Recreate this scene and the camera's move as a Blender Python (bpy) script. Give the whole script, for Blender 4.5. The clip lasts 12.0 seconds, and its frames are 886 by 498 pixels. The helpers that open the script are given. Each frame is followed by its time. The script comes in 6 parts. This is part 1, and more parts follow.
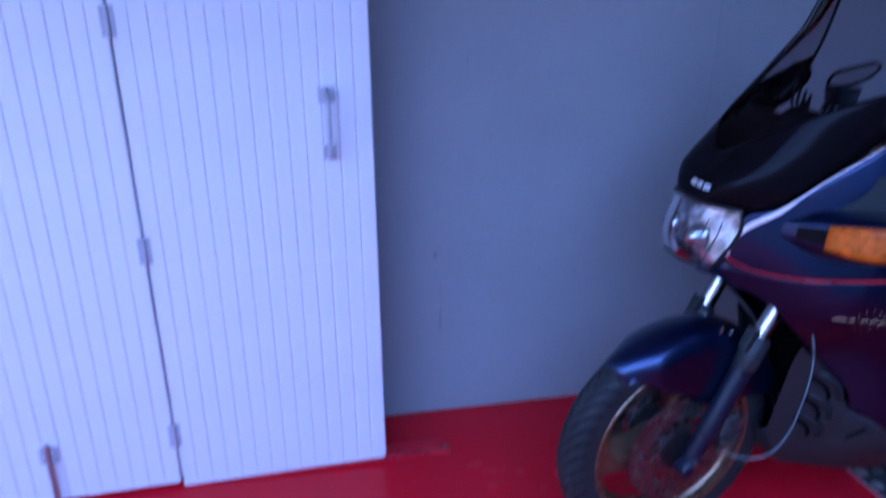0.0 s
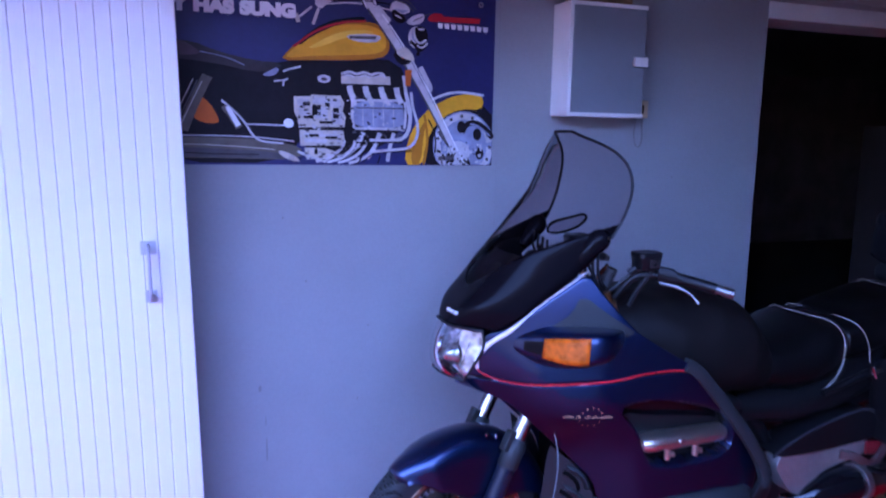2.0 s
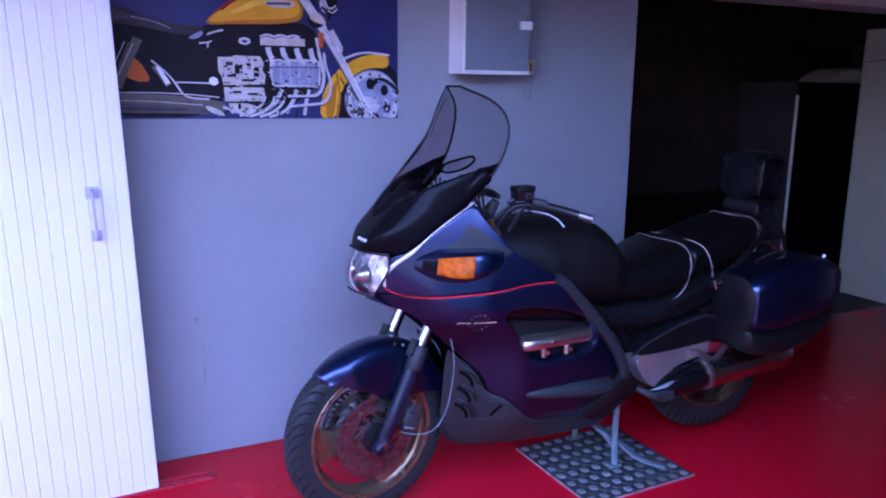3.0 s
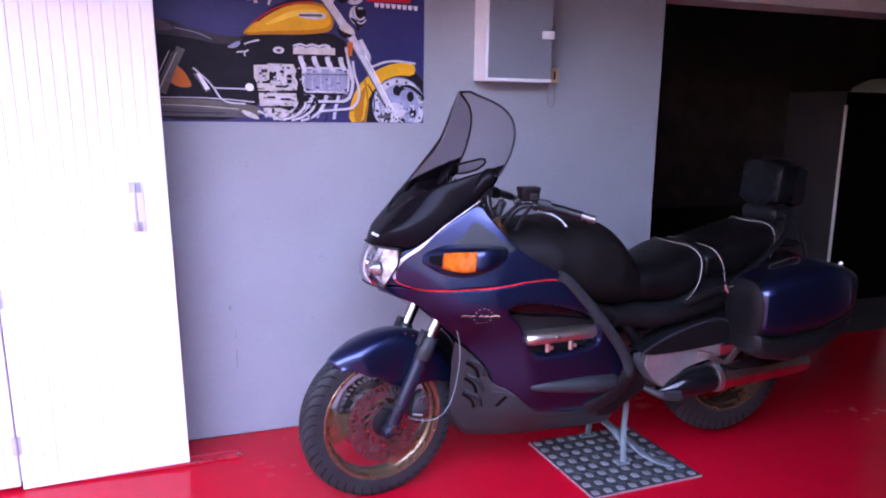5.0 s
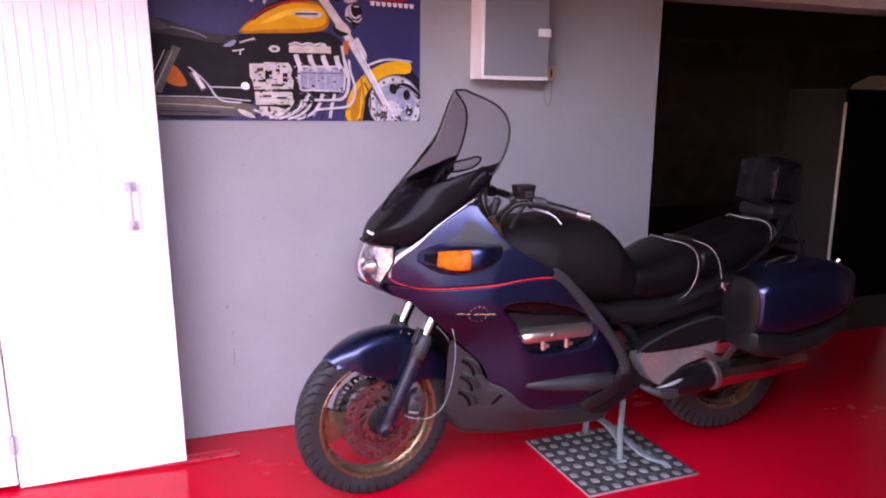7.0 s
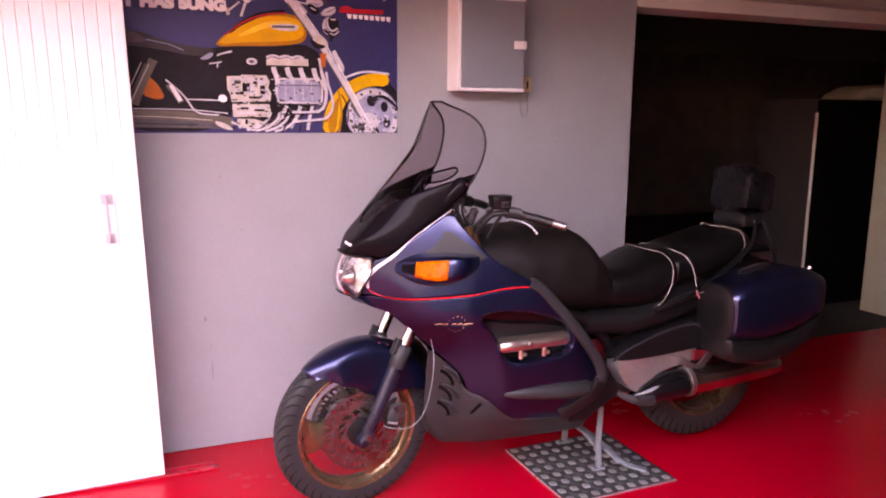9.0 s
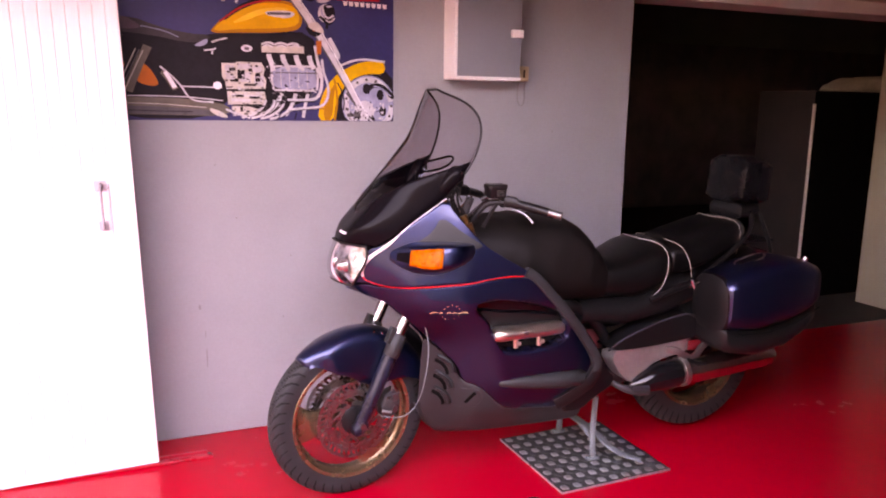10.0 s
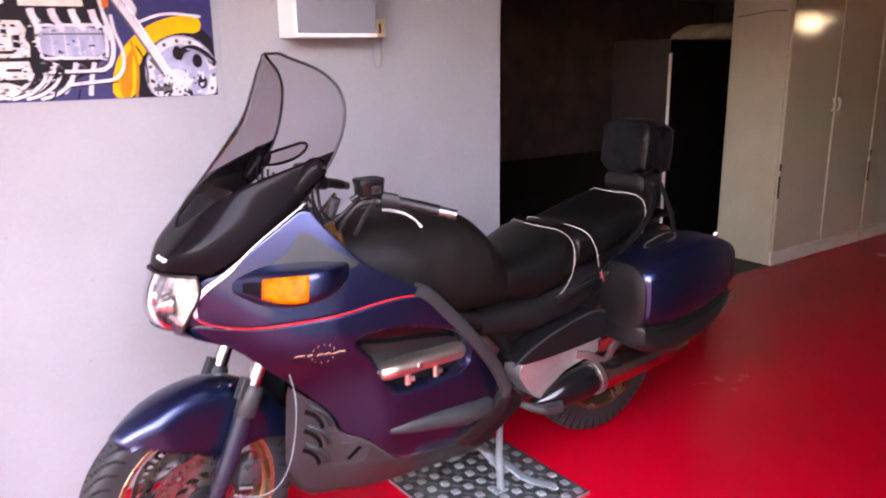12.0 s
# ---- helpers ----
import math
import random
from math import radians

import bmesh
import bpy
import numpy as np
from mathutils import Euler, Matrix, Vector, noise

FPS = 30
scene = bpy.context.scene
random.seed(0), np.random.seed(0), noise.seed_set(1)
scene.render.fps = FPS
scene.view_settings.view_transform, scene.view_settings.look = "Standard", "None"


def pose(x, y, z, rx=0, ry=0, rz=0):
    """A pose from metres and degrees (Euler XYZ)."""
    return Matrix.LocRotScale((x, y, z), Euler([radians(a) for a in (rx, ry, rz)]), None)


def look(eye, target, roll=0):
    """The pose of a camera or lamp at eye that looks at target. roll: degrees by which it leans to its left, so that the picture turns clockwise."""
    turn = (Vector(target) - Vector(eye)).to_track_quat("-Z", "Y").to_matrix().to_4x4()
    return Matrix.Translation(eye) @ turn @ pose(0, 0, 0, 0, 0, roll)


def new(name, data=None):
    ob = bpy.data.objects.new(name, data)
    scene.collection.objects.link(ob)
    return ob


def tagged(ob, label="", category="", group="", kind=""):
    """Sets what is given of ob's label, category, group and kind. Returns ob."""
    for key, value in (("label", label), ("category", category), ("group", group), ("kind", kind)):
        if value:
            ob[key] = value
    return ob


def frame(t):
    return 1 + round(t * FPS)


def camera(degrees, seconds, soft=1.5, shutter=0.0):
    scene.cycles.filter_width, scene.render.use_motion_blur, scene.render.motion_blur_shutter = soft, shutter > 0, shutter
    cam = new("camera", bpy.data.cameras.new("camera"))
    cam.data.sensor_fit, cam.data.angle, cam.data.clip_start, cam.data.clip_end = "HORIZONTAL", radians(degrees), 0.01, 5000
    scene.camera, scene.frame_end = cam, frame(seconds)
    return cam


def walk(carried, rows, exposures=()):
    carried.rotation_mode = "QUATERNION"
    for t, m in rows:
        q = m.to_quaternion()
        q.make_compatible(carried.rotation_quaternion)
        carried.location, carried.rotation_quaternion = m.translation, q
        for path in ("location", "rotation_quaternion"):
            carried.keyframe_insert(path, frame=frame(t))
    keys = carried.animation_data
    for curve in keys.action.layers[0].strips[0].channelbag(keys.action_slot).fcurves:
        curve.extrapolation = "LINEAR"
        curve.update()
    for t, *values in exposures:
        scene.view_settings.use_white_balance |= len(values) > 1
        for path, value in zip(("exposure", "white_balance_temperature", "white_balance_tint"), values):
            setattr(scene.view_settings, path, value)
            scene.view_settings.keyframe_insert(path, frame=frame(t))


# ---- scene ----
cam = camera(61.2, 12.0, soft=2.0, shutter=0.5)
PATH = [
    (0, (0.504, 0.787, 1.489), (0.936, 2.6, 0.765), 1.2),
    (0.2, (0.582, 0.776, 1.502), (1.016, 2.644, 0.938), 1.2),
    (0.5, (0.639, 0.774, 1.524), (1.109, 2.678, 1.129), 1.4),
    (1, (0.618, 0.726, 1.551), (1.295, 2.584, 1.251), -0.7),
    (1.5, (0.625, 0.589, 1.553), (1.397, 2.415, 1.296), -0.2),
    (2, (0.708, 0.332, 1.517), (1.397, 2.184, 1.21), 1.1),
    (2.5, (0.664, 0.112, 1.497), (1.349, 1.956, 1.138), -0.8),
    (3, (0.62, -0.08, 1.498), (1.477, 1.681, 1.094), 0.6),
    (3.5, (0.678, -0.213, 1.491), (1.462, 1.588, 1.118), 2.3),
    (3.7, (0.711, -0.262, 1.477), (1.422, 1.569, 1.102), 2.1),
    (5.5, (0.754, -0.304, 1.482), (1.452, 1.532, 1.107), 0.7),
    (6, (0.765, -0.304, 1.486), (1.462, 1.534, 1.116), 0.6),
    (6.5, (0.763, -0.31, 1.48), (1.457, 1.529, 1.11), 0.6),
    (7, (0.772, -0.312, 1.478), (1.461, 1.527, 1.096), 0.7),
    (9, (0.779, -0.335, 1.48), (1.515, 1.491, 1.127), 0.5),
    (9.5, (0.779, -0.337, 1.481), (1.515, 1.486, 1.114), 0.6),
    (10, (0.789, -0.333, 1.47), (1.53, 1.486, 1.094), 0.8),
    (10.5, (0.804, -0.273, 1.466), (1.528, 1.541, 1.033), 1.3),
    (11, (0.799, -0.063, 1.491), (1.758, 1.638, 1.063), 0.5),
    (11.5, (0.828, 0.12, 1.487), (1.922, 1.727, 1.019), 0.5),
    (12, (0.987, 0.316, 1.506), (2.094, 1.908, 1.014), -0.9),
]
LIGHT_METER = [(0.0, 4.3, 5490, 34), (0.5, 4.0, 5430, 36), (1.0, 4.35, 5550, 36), (1.5, 4.7, 5720, 38), (2.0, 5.0, 5650, 46), (2.5, 5.15, 5770, 46), (3.0, 5.2, 6060, 50), (3.5, 5.65, 6510, 50), (5.5, 5.8, 9500, 49), (6.5, 5.85, 11500, 51), (9.5, 5.95, 23500, 64), (11.0, 6.2, 18000, 48), (12.0, 6.65, 17500, 43)]
walk(cam, [(t, look(eye, target, roll)) for t, eye, target, roll in PATH], LIGHT_METER)

# ---- light: daylight through the doorway, trimmed by unseen added yard walls ----
world = bpy.data.worlds.new("sky")
scene.world = world
world.use_nodes = True
wn = world.node_tree.nodes
sky = wn.new("ShaderNodeTexSky")
sky.sky_type = "NISHITA"
sky.sun_disc = False
sky.dust_density, sky.ozone_density = 0.0, 6.0
sky.sun_elevation = radians(52)
sky.sun_rotation = radians(60)
world.node_tree.links.new(sky.outputs[0], wn["Background"].inputs[0])
wn["Background"].inputs[1].default_value = 0.15

sun_data = bpy.data.lights.new("sun", "SUN")
sun_data.energy, sun_data.angle, sun_data.color = 0.9, radians(0.5), (1.0, 0.90, 0.78)
sun = new("sun", sun_data)
sun.matrix_world = look((0, 0, 20), (-15.0, -8.0, 0))


# ---- materials ----


def material(name, color, rough=0.5, metal=0.0, vary=0.12, scale=6.0, bump=0.0, fine=60.0, coat=0.0, rough_vary=0.08, spec=0.5, coat_rough=0.07):
    m = bpy.data.materials.new(name)
    m.use_nodes = True
    nt = m.node_tree
    b = nt.nodes["Principled BSDF"]
    b.inputs["Metallic"].default_value = metal
    b.inputs["Coat Weight"].default_value = coat
    b.inputs["Coat Roughness"].default_value = coat_rough
    b.inputs["Specular IOR Level"].default_value = spec
    tc = nt.nodes.new("ShaderNodeTexCoord")
    big = nt.nodes.new("ShaderNodeTexNoise")
    big.inputs["Scale"].default_value = scale
    big.inputs["Detail"].default_value = 5
    small = nt.nodes.new("ShaderNodeTexNoise")
    small.inputs["Scale"].default_value = fine
    small.inputs["Detail"].default_value = 3
    for n in (big, small):
        nt.links.new(tc.outputs["Object"], n.inputs["Vector"])
    mix = nt.nodes.new("ShaderNodeMath")
    mix.operation = "MULTIPLY_ADD"
    mix.inputs[1].default_value = 0.35
    nt.links.new(small.outputs["Fac"], mix.inputs[0])
    nt.links.new(big.outputs["Fac"], mix.inputs[2])
    ramp = nt.nodes.new("ShaderNodeValToRGB")
    ramp.color_ramp.elements[0].position, ramp.color_ramp.elements[1].position = 0.45, 0.95
    ramp.color_ramp.elements[0].color = (*[c * (1 - vary) for c in color], 1)
    ramp.color_ramp.elements[1].color = (*[min(1, c * (1 + vary)) for c in color], 1)
    nt.links.new(mix.outputs[0], ramp.inputs[0])
    nt.links.new(ramp.outputs[0], b.inputs["Base Color"])
    rr = nt.nodes.new("ShaderNodeMapRange")
    rr.inputs["From Min"].default_value, rr.inputs["From Max"].default_value = 0.4, 0.95
    rr.inputs["To Min"].default_value, rr.inputs["To Max"].default_value = max(0.02, rough - rough_vary), min(1, rough + rough_vary)
    nt.links.new(mix.outputs[0], rr.inputs["Value"])
    nt.links.new(rr.outputs[0], b.inputs["Roughness"])
    if bump:
        bn = nt.nodes.new("ShaderNodeBump")
        bn.inputs["Strength"].default_value = bump
        bn.inputs["Distance"].default_value = 0.003
        nt.links.new(mix.outputs[0], bn.inputs["Height"])
        nt.links.new(bn.outputs[0], b.inputs["Normal"])
    return m


def clear_sheet(name, tint, gloss_rough=0.03, ior=1.45):
    """Thin tinted plastic or glass: it tints what is behind it and mirrors by Fresnel."""
    m = bpy.data.materials.new(name)
    m.use_nodes = True
    nt = m.node_tree
    nt.nodes.remove(nt.nodes["Principled BSDF"])
    t = nt.nodes.new("ShaderNodeBsdfTransparent")
    t.inputs[0].default_value = (*tint, 1)
    g = nt.nodes.new("ShaderNodeBsdfGlossy")
    g.inputs["Roughness"].default_value = gloss_rough
    f = nt.nodes.new("ShaderNodeFresnel")
    f.inputs[0].default_value = ior
    mx = nt.nodes.new("ShaderNodeMixShader")
    nt.links.new(f.outputs[0], mx.inputs[0])
    nt.links.new(t.outputs[0], mx.inputs[1])
    nt.links.new(g.outputs[0], mx.inputs[2])
    nt.links.new(mx.outputs[0], nt.nodes["Material Output"].inputs[0])
    return m


M_WALL = material("wall_paint", (0.255, 0.270, 0.282), 0.55, vary=0.10, scale=2.2, bump=0.3, fine=90)
M_BEAM = material("beam_paint", (0.34, 0.35, 0.33), 0.5, vary=0.12, scale=4, bump=0.3)
M_LINTEL = material("lintel_paint", (0.62, 0.64, 0.60), 0.55, vary=0.1, scale=4, bump=0.3)
M_CEIL = material("ceiling_boards", (0.20, 0.19, 0.18), 0.7, vary=0.1)
# For the unseen front wall: pale enough to bounce light inside.
M_PALEWALL = material("pale_inner_wall", (0.30, 0.29, 0.275), 0.7, vary=0.08, scale=2, bump=0.3)
# For unseen walls added outside: dull, so they block light and bounce little.
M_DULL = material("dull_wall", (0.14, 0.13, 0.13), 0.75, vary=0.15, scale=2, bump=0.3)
# Brown kept dark to put the store room's gloom into the colour.
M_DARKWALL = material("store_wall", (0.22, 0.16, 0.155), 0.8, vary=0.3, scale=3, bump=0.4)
M_WHITE = material("white_door_paint", (0.73, 0.72, 0.73), 0.38, vary=0.03, scale=5, bump=0.1, fine=120)
# Darker than grey concrete; the store room's shade is in it.
M_CONCRETE = material("shaded_concrete", (0.055, 0.050, 0.045), 0.85, vary=0.25, scale=3, bump=0.5)
M_YARD = material("yard_concrete", (0.10, 0.095, 0.09), 0.85, vary=0.15, scale=1.5, bump=0.3)
M_RED = material("red_floor_paint", (0.60, 0.006, 0.017), 0.24, vary=0.09, scale=1.2, fine=14, rough_vary=0.05, spec=0.16)
M_REDTRIM = material("red_trim_paint", (0.50, 0.008, 0.02), 0.3, vary=0.1)
M_METALBOX = material("box_grey_enamel", (0.17, 0.19, 0.21), 0.45, vary=0.06, scale=4)
M_BOXWHITE = material("box_white_enamel", (0.70, 0.70, 0.68), 0.42, vary=0.05, scale=8)
M_CABINET = material("cream_enamel", (0.50, 0.495, 0.375), 0.13, vary=0.06, scale=3, rough_vary=0.015)
M_CABEDGE = material("cream_enamel_edge", (0.66, 0.63, 0.54), 0.35, vary=0.05)
M_CUPBOARDSIDE = material("dim_cupboard_side", (0.045, 0.033, 0.031), 0.6, vary=0.25, scale=5, bump=0.2)
M_CLOTH = material("pale_cloth", (0.55, 0.50, 0.36), 0.9, vary=0.2, scale=12, bump=0.6)
M_WOOD = material("rough_wood", (0.24, 0.13, 0.06), 0.7, vary=0.4, scale=9, bump=0.5)

M_PAINT = material("deep_blue_pearl_paint", (0.0050, 0.0190, 0.064), 0.36, metal=0.9, vary=0.15, scale=3, fine=400, coat=0.75, coat_rough=0.13, rough_vary=0.04)
M_GREYPL = material("grey_textured_plastic", (0.027, 0.029, 0.035), 0.50, spec=0.3, vary=0.15, scale=10, bump=0.15, fine=250)
M_BELLY = material("belly_pan_plastic", (0.017, 0.021, 0.022), 0.48, spec=0.3, vary=0.2, scale=8, bump=0.15, fine=250)
M_BLACKPL = material("black_plastic", (0.0055, 0.0055, 0.006), 0.42, spec=0.25, vary=0.2, scale=10, bump=0.12, fine=250)
M_GLOSSBLK = material("gloss_black", (0.004, 0.004, 0.005), 0.10, vary=0.1, spec=0.4, rough_vary=0.03)
M_REST = material("backrest_vinyl", (0.0035, 0.0035, 0.004), 0.28, spec=0.13, vary=0.2, scale=8, bump=0.1, fine=180)
M_VINYL = material("seat_vinyl", (0.0035, 0.0033, 0.0034), 0.36, spec=0.14, vary=0.2, scale=8, bump=0.25, fine=180)
M_BRA = material("tank_cover_vinyl", (0.008, 0.0066, 0.0062), 0.55, spec=0.09, vary=0.2, scale=6, bump=0.3, fine=120)
M_TYRE = material("tyre_rubber", (0.017, 0.020, 0.021), 0.6, spec=0.3, vary=0.25, scale=14, bump=0.2, fine=150)
M_GOLD = material("bronze_wheel_paint", (0.23, 0.14, 0.08), 0.27, metal=0.75, vary=0.05, scale=12, rough_vary=0.02)
M_STEEL = material("brushed_steel", (0.50, 0.48, 0.46), 0.36, metal=1.0, vary=0.15, scale=20)
M_CHROME = material("chrome", (0.44, 0.43, 0.42), 0.17, metal=1.0, vary=0.04, rough_vary=0.04)
M_SILENCER = material("silencer_steel", (0.48, 0.43, 0.39), 0.20, metal=1.0, vary=0.2, scale=12, rough_vary=0.06)
M_BAREALLOY = material("bare_alloy", (0.72, 0.69, 0.66), 0.38, metal=0.9, vary=0.18, scale=9, bump=0.05, rough_vary=0.08)
M_ALLOY = material("dull_alloy", (0.40, 0.41, 0.39), 0.30, metal=0.95, vary=0.06, scale=15, rough_vary=0.03)
M_CASTING = material("dark_casting", (0.035, 0.033, 0.034), 0.6, metal=0.3, vary=0.3, scale=14, bump=0.3)
M_STANDGREY = material("grey_stand_paint", (0.12, 0.165, 0.17), 0.45, vary=0.2, scale=15)
M_HANDLE = material("worn_grey_fittings", (0.40, 0.40, 0.43), 0.45, vary=0.12, scale=30)
M_FORK = material("dark_fork_paint", (0.006, 0.009, 0.019), 0.28, vary=0.1, spec=0.3)
M_STRIPE = material("red_stripe", (0.75, 0.02, 0.025), 0.3, vary=0.05)
# Pale colour for the stripe's end and the painted sky glint beyond it.
M_STRIPEGLINT = material("pale_stripe_glint", (0.80, 0.72, 0.74), 0.25, vary=0.04)
M_AMBER = material("amber_lens", (0.50, 0.088, 0.003), 0.30, vary=0.45, scale=45, spec=0.2)
M_REFLECT = material("red_reflector", (0.17, 0.010, 0.014), 0.15, vary=0.1, scale=60)
M_SCREEN = clear_sheet("smoked_screen", (0.74, 0.67, 0.69), 0.05, 1.09)
M_LAMPGLASS = clear_sheet("lamp_glass", (0.90, 0.92, 0.94), 0.05, 1.3)
M_PLATE = material("chequer_alloy", (0.085, 0.10, 0.097), 0.42, metal=0.7, vary=0.25, scale=10)
M_TREAD = material("bright_tread", (0.70, 0.75, 0.73), 0.34, metal=0.85, vary=0.15, scale=30)
M_TAG = material("white_label", (0.72, 0.72, 0.70), 0.5, vary=0.05)
M_TAN = material("tan_plastic", (0.45, 0.33, 0.20), 0.5, vary=0.1)
M_CABLE = material("grey_cable", (0.20, 0.20, 0.20), 0.6, vary=0.1)
M_COPPER = material("copper_fittings", (0.28, 0.12, 0.045), 0.35, metal=0.8, vary=0.25, scale=40)
M_GUARD = material("dark_grey_guard", (0.017, 0.020, 0.021), 0.48, vary=0.15, scale=10, bump=0.1, fine=250, spec=0.3)
M_LAMPBODY = material("lamp_reflector", (0.48, 0.48, 0.50), 0.18, metal=0.9, vary=0.85, scale=38)
# Darker than the rubber: the grooves' shade is in this colour.
M_GROOVESHADE = material("tyre_groove_shade", (0.006, 0.006, 0.006), 0.8, vary=0.1, spec=0.1)
M_NOSE = material("nose_black", (0.005, 0.004, 0.005), 0.14, vary=0.1, spec=0.05, rough_vary=0.03)
M_LEVER = material("worn_lever_alloy", (0.15, 0.145, 0.14), 0.32, metal=0.9, vary=0.2, scale=30)
M_PIPEDARK = material("dull_piping", (0.42, 0.38, 0.34), 0.5, vary=0.2, scale=30)
M_DISC = material("disc_steel", (0.20, 0.185, 0.175), 0.28, metal=0.9, vary=0.15, scale=20)
M_COVER = material("polished_cover", (0.70, 0.63, 0.52), 0.34, metal=1.0, vary=0.04, scale=25, rough_vary=0.03)
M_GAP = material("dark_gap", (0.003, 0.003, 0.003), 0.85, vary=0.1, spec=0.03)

# ---- mesh tools ----


def mesh_from(name, verts, faces, smooth=True):
    me = bpy.data.meshes.new(name)
    me.from_pydata([tuple(v) for v in verts], [], faces)
    me.update()
    if smooth:
        bm = bmesh.new()
        bm.from_mesh(me)
        bmesh.ops.recalc_face_normals(bm, faces=bm.faces[:])
        bm.to_mesh(me)
        bm.free()
        me.polygons.foreach_set("use_smooth", [True] * len(me.polygons))
        me.set_sharp_from_angle(angle=radians(38))
    return me


def part(name, data, mat, parent=None, label="", place=None, bevel=0.0):
    """Links mesh data (a mesh, or a pair of verts and faces, or a bmesh) as one object under its thing."""
    if isinstance(data, bmesh.types.BMesh):
        me = bpy.data.meshes.new(name)
        data.to_mesh(me)
        data.free()
    elif isinstance(data, tuple):
        me = mesh_from(name, *data)
    else:
        me = data
    if mat and not me.materials:
        me.materials.append(mat)
    ob = new(name, me)
    if parent:
        ob.parent = parent
    if place:
        ob.matrix_basis = place
    if label:
        ob["label"] = label
    if bevel:
        mod = ob.modifiers.new("bevel", "BEVEL")
        mod.width, mod.segments, mod.limit_method, mod.angle_limit = bevel, 2, "ANGLE", radians(35)
    return ob


def thing(name, place, label, category, group="", kind=""):
    ob = new(name)
    ob.matrix_basis = place
    ob.empty_display_size = 0.1
    return tagged(ob, label, category, group, kind)


def box(x0, x1, y0, y1, z0, z1):
    v = [(x, y, z) for z in (z0, z1) for y in (y0, y1) for x in (x0, x1)]
    f = [(0, 2, 3, 1), (4, 5, 7, 6), (0, 1, 5, 4), (2, 6, 7, 3), (0, 4, 6, 2), (1, 3, 7, 5)]
    return v, f, False


def join(*pieces):
    v, f, s = [], [], True
    for p in pieces:
        n = len(v)
        v += list(p[0])
        f += [tuple(i + n for i in q) for q in p[1]]
        s = s and (len(p) < 3 or p[2])
    return v, f, s


def grid_faces(nu, nv, wrap_u=False, wrap_v=False):
    f = []
    for i in range(nu if wrap_u else nu - 1):
        for j in range(nv if wrap_v else nv - 1):
            a, b = i, (i + 1) % nu
            c, d = j, (j + 1) % nv
            f.append((a * nv + c, b * nv + c, b * nv + d, a * nv + d))
    return f


def resample(points, n):
    """n points evenly spaced along a polyline."""
    p = np.array(points, float)
    s = np.concatenate([[0], np.cumsum(np.linalg.norm(np.diff(p, axis=0), axis=1))])
    t = np.linspace(0, s[-1], n)
    return np.stack([np.interp(t, s, p[:, k]) for k in range(p.shape[1])], axis=1)


def rounded(points, n, times=2, closed=False):
    """A polyline whose corners are cut off and that is sampled evenly."""
    p = [np.array(q, float) for q in points]
    for _ in range(times):
        q = [] if closed else [p[0]]
        m = len(p) if closed else len(p) - 1
        for i in range(m):
            a, b = p[i], p[(i + 1) % len(p)]
            q += [a * 0.75 + b * 0.25, a * 0.25 + b * 0.75]
        if not closed:
            q.append(p[-1])
        p = q
    if closed:
        p.append(p[0])
    r = resample(p, n + 1 if closed else n)
    return r[:-1] if closed else r


def tube(points, radius, sides=10, closed=False, flat=None, cap=True):
    """A round bar along points; radius may vary along it. flat=(width, height, up) makes a flat bar."""
    p = np.array(points, float)
    n = len(p)
    rad = np.broadcast_to(np.array(radius, float), (n,)) if np.ndim(radius) else np.full(n, radius)
    if closed:
        tan = np.roll(p, -1, 0) - np.roll(p, 1, 0)
    else:
        tan = np.gradient(p, axis=0)
    tan /= np.linalg.norm(tan, axis=1)[:, None] + 1e-9
    up = np.array((0, 0, 1.0)) if flat is None else np.array(flat[2], float)
    v = []
    prev = None
    for i in range(n):
        t = tan[i]
        ref = up if prev is None else prev
        if flat is not None:
            ref = up
        a = ref - t * ref.dot(t)
        if np.linalg.norm(a) < 1e-3:
            ref = np.array((0.3, 1.0, 0.1))
            a = ref - t * ref.dot(t)
        a /= np.linalg.norm(a)
        prev = a
        b = np.cross(t, a)
        for k in range(sides):
            w = 2 * math.pi * k / sides
            if flat is None:
                v.append(p[i] + rad[i] * (math.cos(w) * a + math.sin(w) * b))
            else:
                ca, sa = math.cos(w), math.sin(w)
                e = 0.45
                v.append(p[i] + flat[1] / 2 * math.copysign(abs(ca) ** e, ca) * a + flat[0] / 2 * math.copysign(abs(sa) ** e, sa) * b)
    f = grid_faces(n, sides, wrap_u=closed, wrap_v=True)
    if cap and not closed:
        f.append(tuple(range(sides))[::-1])
        f.append(tuple(range((n - 1) * sides, n * sides)))
    return v, f, True


def lathe(profile, segs=64, closed=False):
    """Turns a profile of (radius, along) round the y axis."""
    v = []
    for i in range(segs):
        w = 2 * math.pi * i / segs
        v += [(r * math.cos(w), y, r * math.sin(w)) for r, y in profile]
    return v, grid_faces(segs, len(profile), wrap_u=True, wrap_v=closed), True


def loft(rings, cap=True):
    """A skin over closed rings that all have the same number of points."""
    n = len(rings[0])
    v = [tuple(q) for r in rings for q in r]
    f = grid_faces(len(rings), n, wrap_v=True)
    if cap:
        f.append(tuple(range(n))[::-1])
        f.append(tuple(range((len(rings) - 1) * n, len(rings) * n)))
    return v, f, True


def super_ring(x, cy, cz, hw, hh, n=28, e=0.7):
    """A rounded-square ring across the x axis."""
    r = []
    for k in range(n):
        w = 2 * math.pi * k / n
        c, s = math.cos(w), math.sin(w)
        r.append((x, cy + hw * math.copysign(abs(c) ** e, c), cz + hh * math.copysign(abs(s) ** e, s)))
    return r


